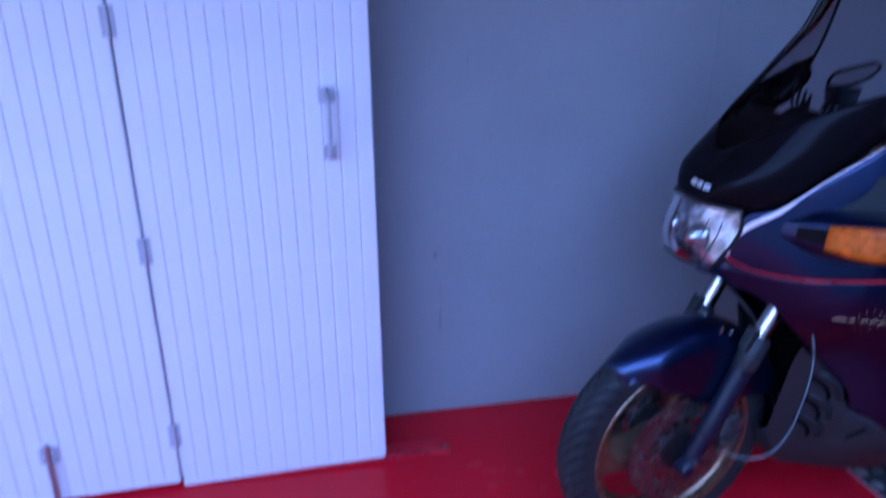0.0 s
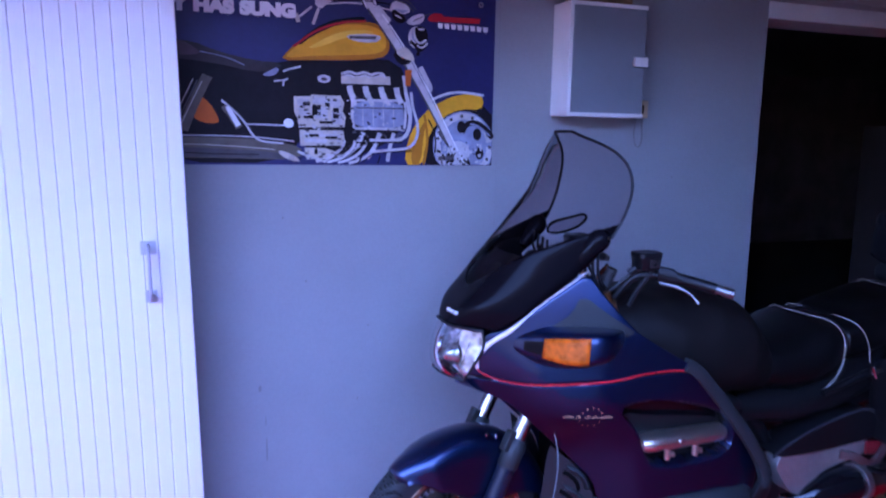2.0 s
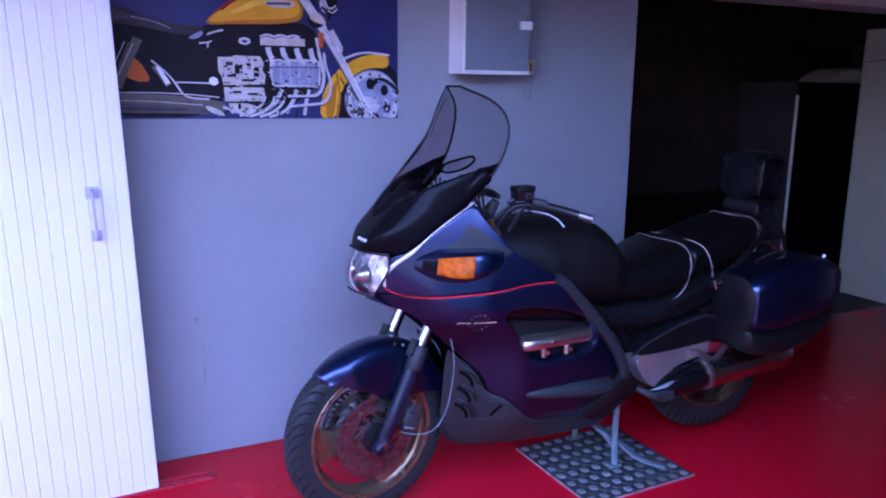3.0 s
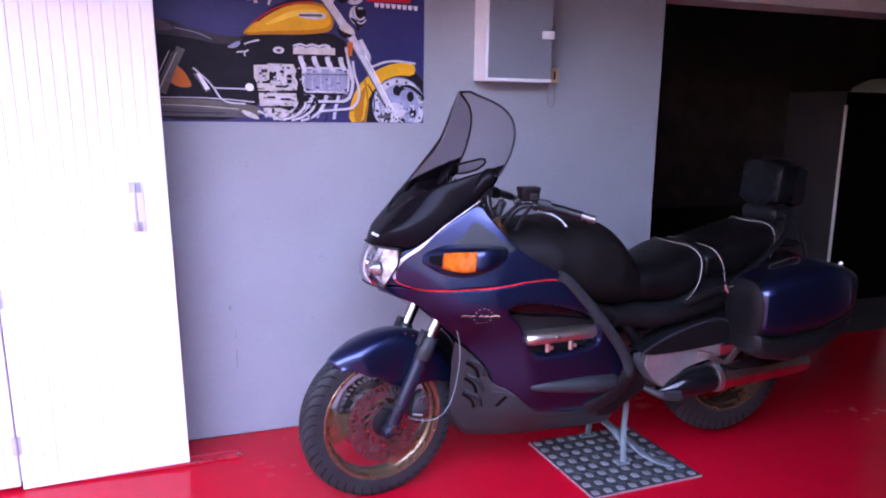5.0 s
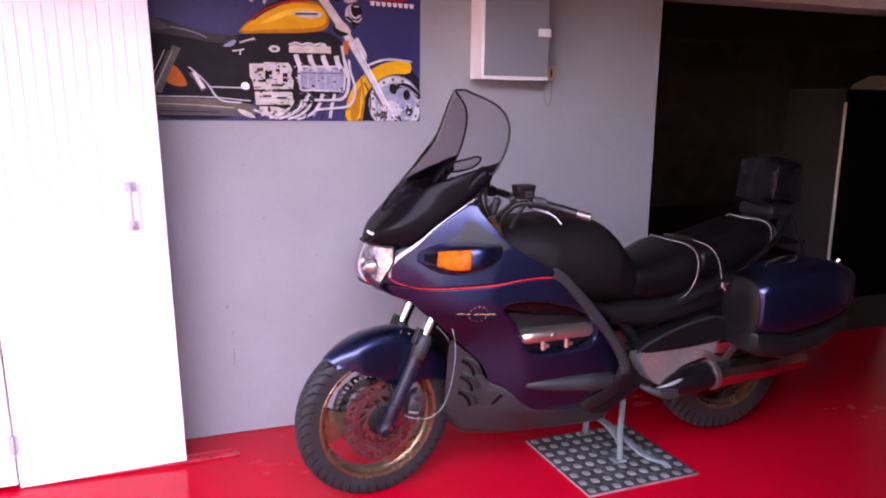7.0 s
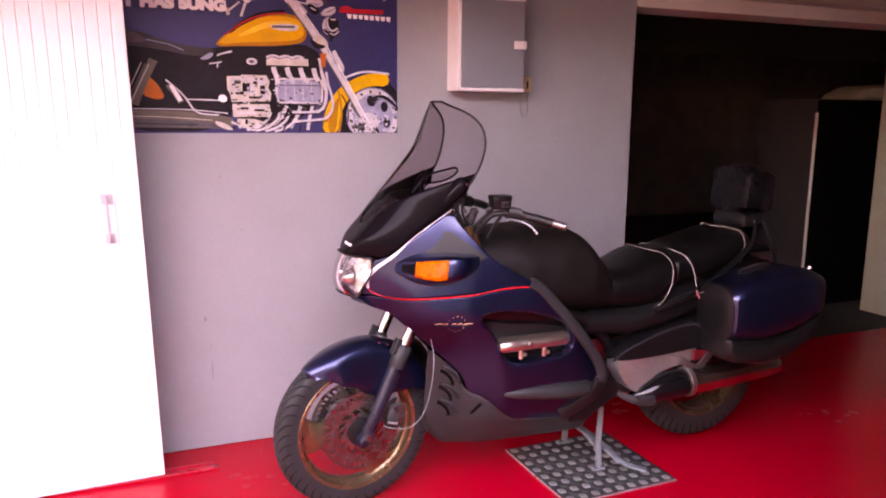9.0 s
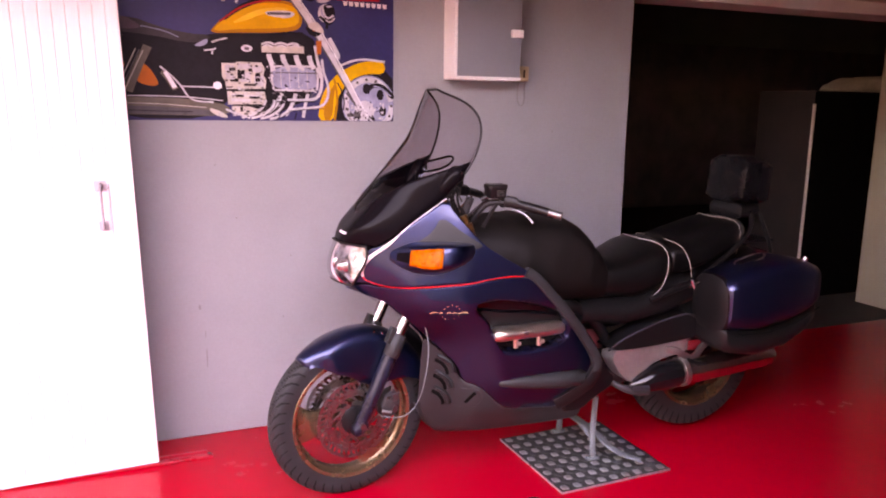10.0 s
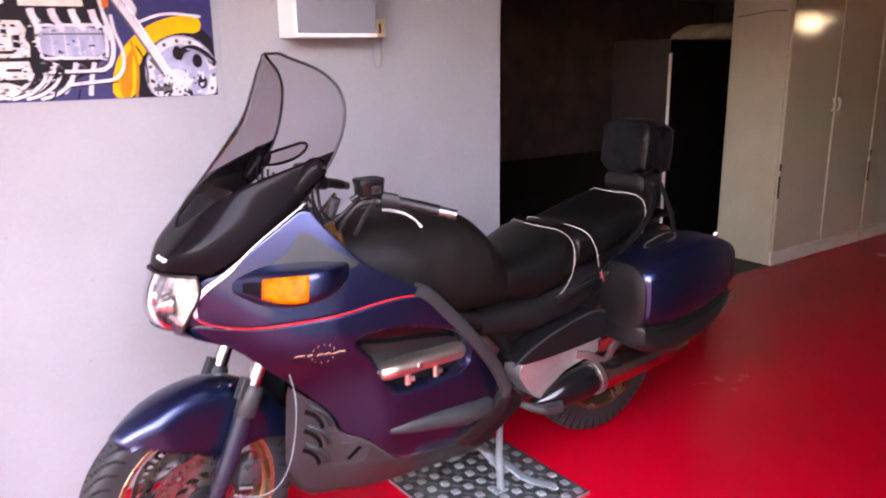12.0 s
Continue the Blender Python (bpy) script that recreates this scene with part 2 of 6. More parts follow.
def solid(ob, thick, offset=-1.0):
    mod = ob.modifiers.new("thickness", "SOLIDIFY")
    mod.thickness, mod.offset = thick, offset
    return ob


def mirrored(data):
    """The same piece on the bike's other side."""
    v, f = data[0], data[1]
    return [(q[0], -q[1], q[2]) for q in v], [tuple(reversed(q)) for q in f], data[2] if len(data) > 2 else True


def spin(data, m):
    return [tuple(m @ Vector(q)) for q in data[0]], data[1], data[2] if len(data) > 2 else True

# ---- the garage shell ----
WALL = 2.982          # front face of the grey wall
DOORWAY = 3.17        # where that wall ends and the store room opens
LINTEL = 2.03
CEIL = 2.42


def structure(name, data, mat, label, category, bevel=0.0):
    return tagged(part(name, data, mat, bevel=bevel), label, category, kind="structure")


# Unseen yard ground; its dark colour limits the bounced light.
structure("ground", ([(-400, -400, -0.03), (400, -400, -0.03), (400, 400, -0.03), (-400, 400, -0.03)], [(0, 1, 2, 3)], False), M_YARD,
          "unseen yard ground, kept dark to bounce little light", "ground")
FRONT = 1.25           # the open front of the garage; the walk keeps just outside it
structure("floor", box(-1.56, 13.0, 0.46, 3.30, -0.06, 0.0), M_RED, "glossy red painted garage floor with scuffs", "floor")
structure("store_floor", box(2.0, 13.0, 3.304, 9.0, -0.06, -0.004), M_CONCRETE, "bare grey concrete floor of the store room, darkened for its gloom", "floor")
structure("wall_north", box(-1.75, DOORWAY, WALL, WALL + 0.23, 0.0, CEIL), M_WALL, "smooth grey painted garage wall", "wall", bevel=0.006)
structure("lintel", box(DOORWAY + 0.002, 13.0, WALL + 0.002, WALL + 0.23, LINTEL, CEIL), M_LINTEL, "pale grey lintel over the store room opening", "lintel", bevel=0.005)
structure("beam", box(2.44, 12.9, WALL - 0.10, WALL - 0.003, 2.10, CEIL - 0.004), M_BEAM, "dark grey painted beam along the top of the wall", "beam", bevel=0.006)
# Out of view; the opening and its low lintel are set to shape side light.
structure("wall_west", join(box(-1.75, -1.55, 2.40, WALL - 0.003, -0.05, CEIL), box(-1.75, -1.55, FRONT - 0.2, 2.398, 2.12, CEIL)), M_WALL, "unseen grey wall whose low lintel trims the light from the open side", "wall")
structure("wall_east", box(13.003, 13.25, FRONT - 0.2, 9.2, -0.05, CEIL), M_WALL, "grey painted far side wall", "wall")
# Unseen front wall; its window sits where it mirrors in the cupboard door.
structure("wall_south", join(box(-1.548, 5.6, FRONT - 0.2, FRONT, 2.34, CEIL), box(5.602, 9.60, FRONT - 0.2, FRONT, -0.05, CEIL), box(9.602, 10.13, FRONT - 0.2, FRONT, -0.05, 1.78), box(10.132, 13.0, FRONT - 0.2, FRONT, -0.05, CEIL),
                             box(9.602, 10.128, FRONT - 0.2, FRONT, 1.91, CEIL)), M_PALEWALL, "unseen front wall with a wide doorway and a window placed for the cupboard's reflection", "wall")
# Added out of view to keep daylight off the right-hand side.
structure("blocker_wall_east", box(1.95, 2.15, -9.0, 0.45, -0.03, 4.2), M_DULL, "unseen dull wall added to block light from the right", "wall")
# Unseen closing walls, added to hold back light at the right.
structure("blocker_return", box(2.152, 5.598, 0.25, 0.45, -0.03, CEIL), M_PALEWALL, "unseen pale wall added to block light at the right and bounce some", "wall")
structure("blocker_jamb", box(5.402, 5.598, 0.452, FRONT - 0.202, -0.03, 2.148), M_PALEWALL, "unseen return added to close the gap beside the blocking wall", "wall")
# Unseen soffit and yard walls, added to cut the sky down.
structure("blocker_soffit", box(1.95, 5.598, 0.452, FRONT - 0.202, 2.15, CEIL), M_DULL, "unseen dull soffit added to close off light above the set-back wall", "wall")
structure("blocker_wall_south", box(-5.198, 1.948, -6.0, -5.8, -0.03, 3.9), M_DULL, "unseen dull wall added to block low sky from the front", "wall")
structure("blocker_wall_west", box(-5.4, -5.2, -6.0, 6.0, -0.03, 3.1), M_DULL, "unseen dull wall added to block low sky from the side", "wall")
structure("ceiling", box(-1.75, 13.25, FRONT - 0.2, 9.2, CEIL + 0.003, CEIL + 0.12), M_CEIL, "dull boarded ceiling", "ceiling")
structure("store_wall_back", box(1.9, 13.0, 9.0, 9.2, -0.05, CEIL), M_DARKWALL, "back wall of the store room, coloured dark for its gloom", "wall")
structure("store_wall_side", box(1.8, 2.0, WALL + 0.233, 9.2, -0.05, CEIL), M_DARKWALL, "side wall of the store room, coloured dark for its gloom", "wall")


# ---- white folding doors ----
def board_mesh(width, height):
    """One tongue-and-groove board with chamfered long edges."""
    c, t = 0.0028, 0.016
    prof = [(0.0, 0.0), (0.0, -t + c), (c, -t), (width - c, -t), (width, -t + c), (width, 0.0)]
    v = [(x, y, z) for z in (0.0, height) for x, y in prof]
    f = [(i, (i + 1) % 6, 6 + (i + 1) % 6, 6 + i) for i in range(6)] + [tuple(range(6))[::-1], tuple(range(6, 12))]
    return mesh_from("board", v, f, False)


DOOR_Y = 2.752
DOOR_TOP = 1.985
BOARD = board_mesh(0.0430, DOOR_TOP - 0.02)
BOARD.materials.append(M_WHITE)


def folding_leaf(x0, boards, label):
    width = boards * 0.0435
    sag = pose(x0 + width, DOOR_Y, 0.0, 0, -1.45, 0) @ pose(-width, 0, 0)      # the old doors hang out of plumb
    leaf = thing("folding_door_leaf", sag, label, "door", "leaves of the folding door")
    part("door_core", box(0.001, width - 0.001, -0.011, 0.034, 0.022, DOOR_TOP - 0.004), M_WHITE, leaf)
    for k in range(boards):
        part("board", BOARD, None, leaf, place=pose(k * 0.0435 + 0.0005, 0.0, 0.02))
    return leaf, width


def butt_hinge(leaf, x, z):
    h = part("hinge", join(box(-0.016, 0.016, -0.0195, -0.0165, -0.036, 0.036)), M_HANDLE, leaf, "painted steel butt hinge", pose(x, 0, z))
    part("knuckle", tube([(0, -0.022, -0.038), (0, -0.022, 0.038)], 0.006), M_HANDLE, h)


leaf_a, wide = folding_leaf(0.190, 14, "white tongue-and-groove door leaf with a pull handle")
leaf_b, _ = folding_leaf(0.190 - wide - 0.006, 14, "white tongue-and-groove door leaf with a floor bolt")
leaf_c, _ = folding_leaf(0.190 - 2 * wide - 0.012, 14, "white tongue-and-groove door leaf")
for z in (0.20, 0.775, 1.352, 1.80):
    butt_hinge(leaf_a, -0.003, z)
for z in (0.20, 0.775, 1.352):
    butt_hinge(leaf_b, -0.003, z)
pull = part("pull_handle", tube(rounded([(0, -0.017, 0.075), (0, -0.055, 0.075), (0, -0.058, 0.04), (0, -0.058, -0.04), (0, -0.055, -0.075), (0, -0.017, -0.075)], 24),
                                0.0, 10, flat=(0.026, 0.010, (1, 0, 0))), M_HANDLE, leaf_a, "white painted pull handle", pose(0.492, 0, 1.085))
part("rose", box(-0.022, 0.022, -0.021, -0.0165, 0.055, 0.095), M_HANDLE, pull)
part("rose", box(-0.017, 0.017, -0.021, -0.0165, -0.093, -0.057), M_HANDLE, pull)
bolt = part("floor_bolt", join(box(-0.026, 0.026, -0.021, -0.0165, 0.15, 0.20), box(-0.016, 0.016, -0.030, -0.021, 0.155, 0.166), box(-0.016, 0.016, -0.030, -0.021, 0.18, 0.191)),
            M_HANDLE, leaf_b, "sliding floor bolt", pose(0.275, 0, 0))
part("bolt_rod", tube([(0, -0.030, 0.02), (0, -0.030, 0.215)], 0.007), M_STEEL, bolt)
part("door_catch", box(-0.02, 0.02, -0.036, -0.0165, 0.0, 0.07), M_BOXWHITE, leaf_a, "small white block at the door's top", pose(0.548, 0, 1.895), bevel=0.003)

track = thing("door_track", pose(0, 0, 0), "white painted boxed timber track above the folding door", "door track", kind="structure")
part("track_board", box(-1.5, 2.065, 2.700, 2.725, 2.005, 2.22), M_WHITE, track, bevel=0.003)
part("track_soffit", box(-1.5, 2.065, 2.7255, WALL - 0.004, 2.03, 2.05), M_WHITE, track)
part("track_screw", tube([(0, 0, 0), (0, -0.004, 0)], 0.005), M_STEEL, track, place=pose(1.99, 2.700, 2.035))
guide = thing("floor_guide", pose(0, 0, 0), "red painted door guide strip on the floor", "door guide", kind="structure")
part("guide_strip", box(0.40, 1.01, 2.742, 2.775, 0.0005, 0.012), M_REDTRIM, guide, bevel=0.003)
part("guide_lip", box(0.40, 0.99, 2.785, 2.795, 0.0005, 0.018), M_REDTRIM, guide, bevel=0.002)
part("guide_screw", tube([(0, 0, 0.012), (0, 0, 0.018)], 0.006), M_CHROME, guide, place=pose(0.995, 2.757, 0))

# ---- the touring motorcycle: x runs from nose to tail, -y is its left side ----
bike = thing("motorcycle", pose(0, 2.29, 0), "dark blue faired touring motorcycle with panniers on its centre stand", "motorcycle")

WIDTHS = [  # height, then (x, half width) along the fairing
    (0.20, (1.74, 1.84, 2.00, 2.36, 2.50), (0.02, 0.05, 0.10, 0.13, 0.12)),
    (0.33, (1.74, 1.84, 1.92, 2.05, 2.30, 2.48), (0.06, 0.12, 0.18, 0.215, 0.235, 0.20)),
    (0.45, (1.74, 1.84, 1.90, 2.00, 2.30, 2.48), (0.08, 0.165, 0.20, 0.245, 0.275, 0.23)),
    (0.62, (1.66, 1.745, 1.84, 1.96, 2.26, 2.45), (0.07, 0.125, 0.200, 0.250, 0.272, 0.24)),
    (0.75, (1.56, 1.62, 1.72, 1.845, 2.10, 2.30), (0.06, 0.15, 0.234, 0.268, 0.287, 0.28)),
    (0.85, (1.40, 1.50, 1.556, 1.65, 1.80, 2.10, 2.30), (0.015, 0.085, 0.125, 0.20, 0.26, 0.296, 0.28)),
    (0.96, (1.42, 1.52, 1.587, 1.70, 1.85, 2.10), (0.015, 0.107, 0.15, 0.214, 0.272, 0.305)),
    (1.06, (1.50, 1.60, 1.72, 1.85, 2.00), (0.092, 0.150, 0.213, 0.258, 0.285)),
    (1.15, (1.58, 1.70, 1.782, 1.90), (0.112, 0.182, 0.208, 0.236)),
    (1.24, (1.58, 1.70, 1.782, 1.90), (0.100, 0.170, 0.196, 0.222)),
]


def half_width_raw(x, z):
    ws = [np.interp(x, r[1], r[2]) for r in WIDTHS]
    return float(np.interp(z, [r[0] for r in WIDTHS], ws))


HW_X, HW_Z = np.linspace(1.30, 2.60, 131), np.linspace(0.10, 1.30, 121)
HW = np.array([[half_width_raw(x, z) for z in HW_Z] for x in HW_X])
for _ in range(14):                     # round the skin off between the stations
    HW[1:-1] = 0.25 * HW[:-2] + 0.5 * HW[1:-1] + 0.25 * HW[2:]
    HW[:, 1:-1] = 0.25 * HW[:, :-2] + 0.5 * HW[:, 1:-1] + 0.25 * HW[:, 2:]
    HW[:, 1:-1] = 0.25 * HW[:, :-2] + 0.5 * HW[:, 1:-1] + 0.25 * HW[:, 2:]


def half_width(x, z):
    """Half width of the fairing."""
    a = min(max((x - 1.30) / 0.01, 0), 129.999)
    b = min(max((z - 0.10) / 0.01, 0), 119.999)
    i, j = int(a), int(b)
    a, b = a - i, b - j
    return float((HW[i, j] * (1 - a) + HW[i + 1, j] * a) * (1 - b) + (HW[i, j + 1] * (1 - a) + HW[i + 1, j + 1] * a) * b)


def inside_depth(x, z, poly):
    """How far a point lies inside a closed outline; negative outside."""
    p = np.array(poly)
    q = np.roll(p, -1, 0)
    e = q - p
    w = np.array((x, z)) - p
    t = np.clip((w * e).sum(1) / (e * e).sum(1), 0, 1)
    dist = np.sqrt(((w - e * t[:, None]) ** 2).sum(1)).min()
    c = ((p[:, 1] > z) != (q[:, 1] > z)) & (x < (q[:, 0] - p[:, 0]) * (z - p[:, 1]) / (q[:, 1] - p[:, 1] + 1e-12) + p[:, 0])
    return dist if c.sum() % 2 else -dist


def side_panel(top, bottom, nu, nv, lift=0.0, recess=(), corner=1):
    """A moulded panel on the bike's left side between an upper and a lower edge line in (x, z)."""
    a, b = rounded(top, nu, corner), rounded(bottom, nu, corner)
    v = []
    for i in range(nu):
        for j in range(nv):
            x, z = a[i] + (b[i] - a[i]) * j / (nv - 1)
            d = half_width(x, z) + lift
            for poly, depth, soft in recess:
                k = inside_depth(x, z, poly)
                if k > 0:
                    s = min(1.0, k / soft)
                    d -= depth * s * s * (3 - 2 * s)
            v.append((x, -d, z))
    return v, [tuple(reversed(q)) for q in grid_faces(nu, nv)], True


def both(name, data, mat, label="", thick=0.004, parent=None):
    for d in (data, mirrored(data)):
        solid(part(name, d, mat, parent or bike, label), thick, 1.0)


STRIPE = [(1.450, 0.832), (1.507, 0.845), (1.570, 0.834), (1.634, 0.833), (1.775, 0.846), (1.863, 0.852), (1.933, 0.866), (2.023, 0.873), (2.085, 0.868)]
RECESS = rounded([(1.885, 0.785), (1.872, 0.750), (1.940, 0.690), (1.975, 0.600), (2.010, 0.568), (2.126, 0.568), (2.245, 0.585), (2.275, 0.640),
                  (2.255, 0.690), (2.215, 0.735), (2.02, 0.79)], 60, 2, True)

# upper half of the fairing, over the red line
both("upper_fairing", side_panel([(1.462, 0.842), (1.492, 0.900), (1.522, 0.965), (1.584, 0.985), (1.647, 1.047), (1.712, 1.099), (1.783, 1.149), (1.812, 1.095), (1.893, 0.995), (1.97, 0.945), (2.086, 0.880)],
                                 [(1.452, 0.832), (1.507, 0.845), (1.570, 0.834), (1.634, 0.833), (1.70, 0.840), (1.775, 0.846), (1.82, 0.85), (1.863, 0.852), (1.933, 0.866), (2.023, 0.873), (2.088, 0.868)],
                                 70, 26), M_PAINT, "deep blue pearl upper fairing")
# lower half
both("side_fairing", side_panel([(1.462, 0.826), (1.507, 0.837), (1.570, 0.828), (1.634, 0.826), (1.775, 0.841), (1.863, 0.846), (1.933, 0.860), (2.023, 0.867), (2.086, 0.862), (2.166, 0.800), (2.256, 0.705), (2.345, 0.574), (2.385, 0.505)],
                                [(1.458, 0.822), (1.539, 0.790), (1.600, 0.768), (1.658, 0.711), (1.753, 0.623), (1.798, 0.576), (1.851, 0.518), (1.866, 0.459), (1.931, 0.438), (2.029, 0.338), (2.127, 0.324), (2.279, 0.313), (2.375, 0.44)],
                                120, 70, recess=((RECESS, 0.060, 0.014),)), M_PAINT, "deep blue pearl side fairing")
for ob in bike.children:                # the pocket round the cylinder head is gloss black
    if ob.name.startswith("side_fairing"):
        ob.data.materials.append(M_GLOSSBLK)
        for poly in ob.data.polygons:
            if inside_depth(poly.center.x, poly.center.z, RECESS) > 0.006:
                poly.material_index = 1


def on_side(points, lift, n, times=2):
    """A line laid on the fairing's left side."""
    return [(x, -(half_width(x, z) + lift), z) for x, z in rounded(points, n, times)]


for flip in (False, True):
    first = [(1.620, 0.835)] if flip else [(1.509, 0.872), (1.517, 0.853), (1.570, 0.833)]
    line = tube(on_side(first + STRIPE[3 if not flip else 4:], 0.002, 70), 0.0029, 8)
    part("red_pinstripe", mirrored(line) if flip else line, M_STRIPE, bike, "thin bright red line along the fairing")
    # Pale line: the stripe's end, widened into a painted glint on the edge.
    edge = [(1.783, 1.152), (1.712, 1.102), (1.647, 1.050), (1.588, 0.985)] + ([] if flip else [(1.540, 0.948), (1.515, 0.915), (1.507, 0.885), (1.511, 0.866)])
    line = tube(on_side(edge, 0.004, 60), np.interp(np.linspace(0, 1, 60), (0, 0.5, 0.62, 0.85, 1), (0.0014, 0.0018, 0.0060, 0.0075, 0.0055)) if not flip else 0.003, 8)
    part("pinstripe_glint", mirrored(line) if flip else line, M_STRIPEGLINT, bike, "thin pale stripe with a painted sky glint along the fairing's edge")

# dark liner of the engine opening and the chromed cylinder cover in it
liner = rounded([(1.900, 0.740), (1.945, 0.692), (1.978, 0.605), (2.010, 0.574), (2.126, 0.574), (2.246, 0.590), (2.270, 0.640), (2.252, 0.688), (2.12, 0.712), (1.99, 0.722)], 48, 1, True)
lv = [(x, -(half_width(x, z) - 0.040), z) for x, z in liner] + [(2.11, -0.225, 0.65)]
for d in ((lv, [(i, (i + 1) % 48, 48) for i in range(48)], True),):
    part("engine_opening", d, M_BLACKPL, bike, "black recess round the cylinder head")
    part("engine_opening", mirrored(d), M_BLACKPL, bike, "black recess round the cylinder head")


def cylinder_cover():
    rings = []
    for x, k in ((1.960, 0.35), (1.966, 0.75), (1.985, 0.98), (2.02, 1.0), (2.22, 1.0), (2.245, 0.95), (2.258, 0.7), (2.262, 0.3)):
        tilt = (x - 1.96) * 0.02
        rings.append(super_ring(x, -0.225 - 0.005, 0.640 + tilt, 0.042 * k, 0.027 * k, 24, 0.85))
    return loft(rings)


for flip in (False, True):
    d = cylinder_cover()
    cover = part("cylinder_cover", mirrored(d) if flip else d, M_COVER, bike, "chromed cylinder head cover")
    s = 1 if flip else -1
    for x in (2.052, 2.150):
        part("cover_stud", join(tube([(x, s * 0.252, 0.622), (x, s * 0.252, 0.588)], 0.009, 10), tube([(x - 0.006, s * 0.252, 0.604), (x + 0.02, s * 0.255, 0.602)], 0.008, 8)), M_COVER, cover)
    part("cover_badge", tube([(2.085, s * 0.270, 0.646), (2.085, s * 0.276, 0.646)], 0.009, 14), M_STEEL, cover)
    part("cover_bolt", tube([(2.262, s * 0.235, 0.650), (2.277, s * 0.235, 0.650)], 0.011, 10), M_CHROME, cover)

# grey lower scoop blended into the side
for flip in (False, True):
    rings = []
    for x, h, w in ((1.985, 0.004, 0.004), (2.0, 0.013, 0.012), (2.06, 0.022, 0.022), (2.15, 0.030, 0.034), (2.25, 0.036, 0.045), (2.33, 0.034, 0.042), (2.36, 0.020, 0.02)):
        zc = 0.450 - (x - 1.985) * 0.02
        rings.append(super_ring(x, -half_width(x, zc) + 0.004, zc, w, h, 20, 0.9))
    d = loft(rings)
    part("side_scoop", mirrored(d) if flip else d, M_GUARD, bike, "dark grey moulded air scoop")

# tip-over guard: a flat bent grey bar
guard = rounded([(2.062, -0.292, 0.886), (2.10, -0.292, 0.868), (2.150, -0.292, 0.815), (2.240, -0.290, 0.722), (2.345, -0.290, 0.590), (2.392, -0.290, 0.505), (2.384, -0.289, 0.470)], 46, 2)
guard_low = rounded([(2.388, -0.289, 0.478), (2.362, -0.286, 0.425), (2.30, -0.262, 0.372), (2.240, -0.240, 0.335)], 20, 2)
for flip in (False, True):

    d = tube(guard, 0.0, 12, flat=(0.038, 0.028, (0, -1, 0)))
    part("tip_over_guard", mirrored(d) if flip else d, M_GUARD, bike, "bent grey plastic guard bar")
    d = tube(guard_low, 0.0, 12, flat=(0.052, 0.024, (0, -1, 0)))
    part("guard_boot", mirrored(d) if flip else d, M_BLACKPL, bike, "black plastic foot of the guard bar")
    rings = []
    cover = rounded([(2.36, 0.60), (2.425, 0.535), (2.459, 0.474), (2.535, 0.388), (2.409, 0.325), (2.36, 0.285), (2.27, 0.290), (2.33, 0.38), (2.385, 0.45)], 40, 1, True)
    for y, k in ((-0.235, 0.96), (-0.225, 1.0), (-0.06, 1.0)):
        c = cover.mean(0)
        rings.append([(c[0] + (x - c[0]) * k, y, c[1] + (z - c[1]) * k) for x, z in cover])
    d = loft(rings)
    part("frame_cover", mirrored(d) if flip else d, M_BLACKPL, bike, "black plastic frame cover")

# grey belly pan: a trough under the engine
rings = []
for x in np.linspace(1.735, 2.40, 34):
    zt = float(np.interp(x, (1.735, 1.76, 1.83, 1.86, 1.93, 1.98, 2.03, 2.13, 2.28, 2.40), (0.60, 0.585, 0.53, 0.462, 0.44, 0.387, 0.338, 0.325, 0.315, 0.29)))
    zb = float(np.interp(x, (1.735, 1.775, 1.82, 1.97, 2.36, 2.40), (0.33, 0.247, 0.205, 0.198, 0.205, 0.215)))
    left = []
    for j in range(12):
        z = zt + (zb + 0.02 - zt) * j / 11
        left.append((x, -half_width(x, z) - 0.002, z))
    wb = half_width(x, zb) * 0.72
    left += [(x, -wb, zb), (x, -wb * 0.4, zb - 0.004)]
    rings.append(left + [(q[0], -q[1], q[2]) for q in reversed(left)])
v = [q for r in rings for q in r]
solid(part("belly_pan", (v, grid_faces(len(rings), 28), True), M_BELLY, bike, "grey textured plastic belly pan"), 0.004, 0.0)
for flip in (False, True):
    s = 1 if flip else -1
    d = side_panel([(1.730, 0.625), (1.76, 0.600), (1.825, 0.540), (1.852, 0.475)], [(1.730, 0.360), (1.765, 0.330), (1.795, 0.325), (1.822, 0.345)], 24, 22, lift=0.007)
    mouth = part("louvre_opening", mirrored(d) if flip else d, M_GUARD, bike, "dark louvred panel in the belly pan")
    for z in (0.535, 0.468, 0.400):
        top = rounded([(1.778, z + 0.030), (1.806, z + 0.020), (1.834, z - 0.006), (1.842, z - 0.040)], 16, 2)
        low = rounded([(1.784, z + 0.012), (1.806, z + 0.002), (1.824, z - 0.020), (1.830, z - 0.046)], 16, 2)
        q = []
        for k in range(16):
            for a, lift in ((top[k], 0.009), ((top[k] + low[k]) / 2, 0.016), (low[k], 0.008)):
                q.append((a[0], s * (half_width(a[0], a[1]) + lift), a[1]))
        gap = rounded([(1.776, z + 0.006), (1.800, z - 0.006), (1.816, z - 0.030), (1.820, z - 0.052)], 16, 2)
        part("louvre_slot", tube([(x, s * (half_width(x, zz) + 0.0075), zz) for x, zz in gap], 0.0, 8, flat=(0.020, 0.003, (0, s, 0))), M_GAP, mouth, "black cooling slot")
        solid(part("louvre_lip", (q, grid_faces(16, 3), True), M_GUARD, mouth), 0.003, 0.0)
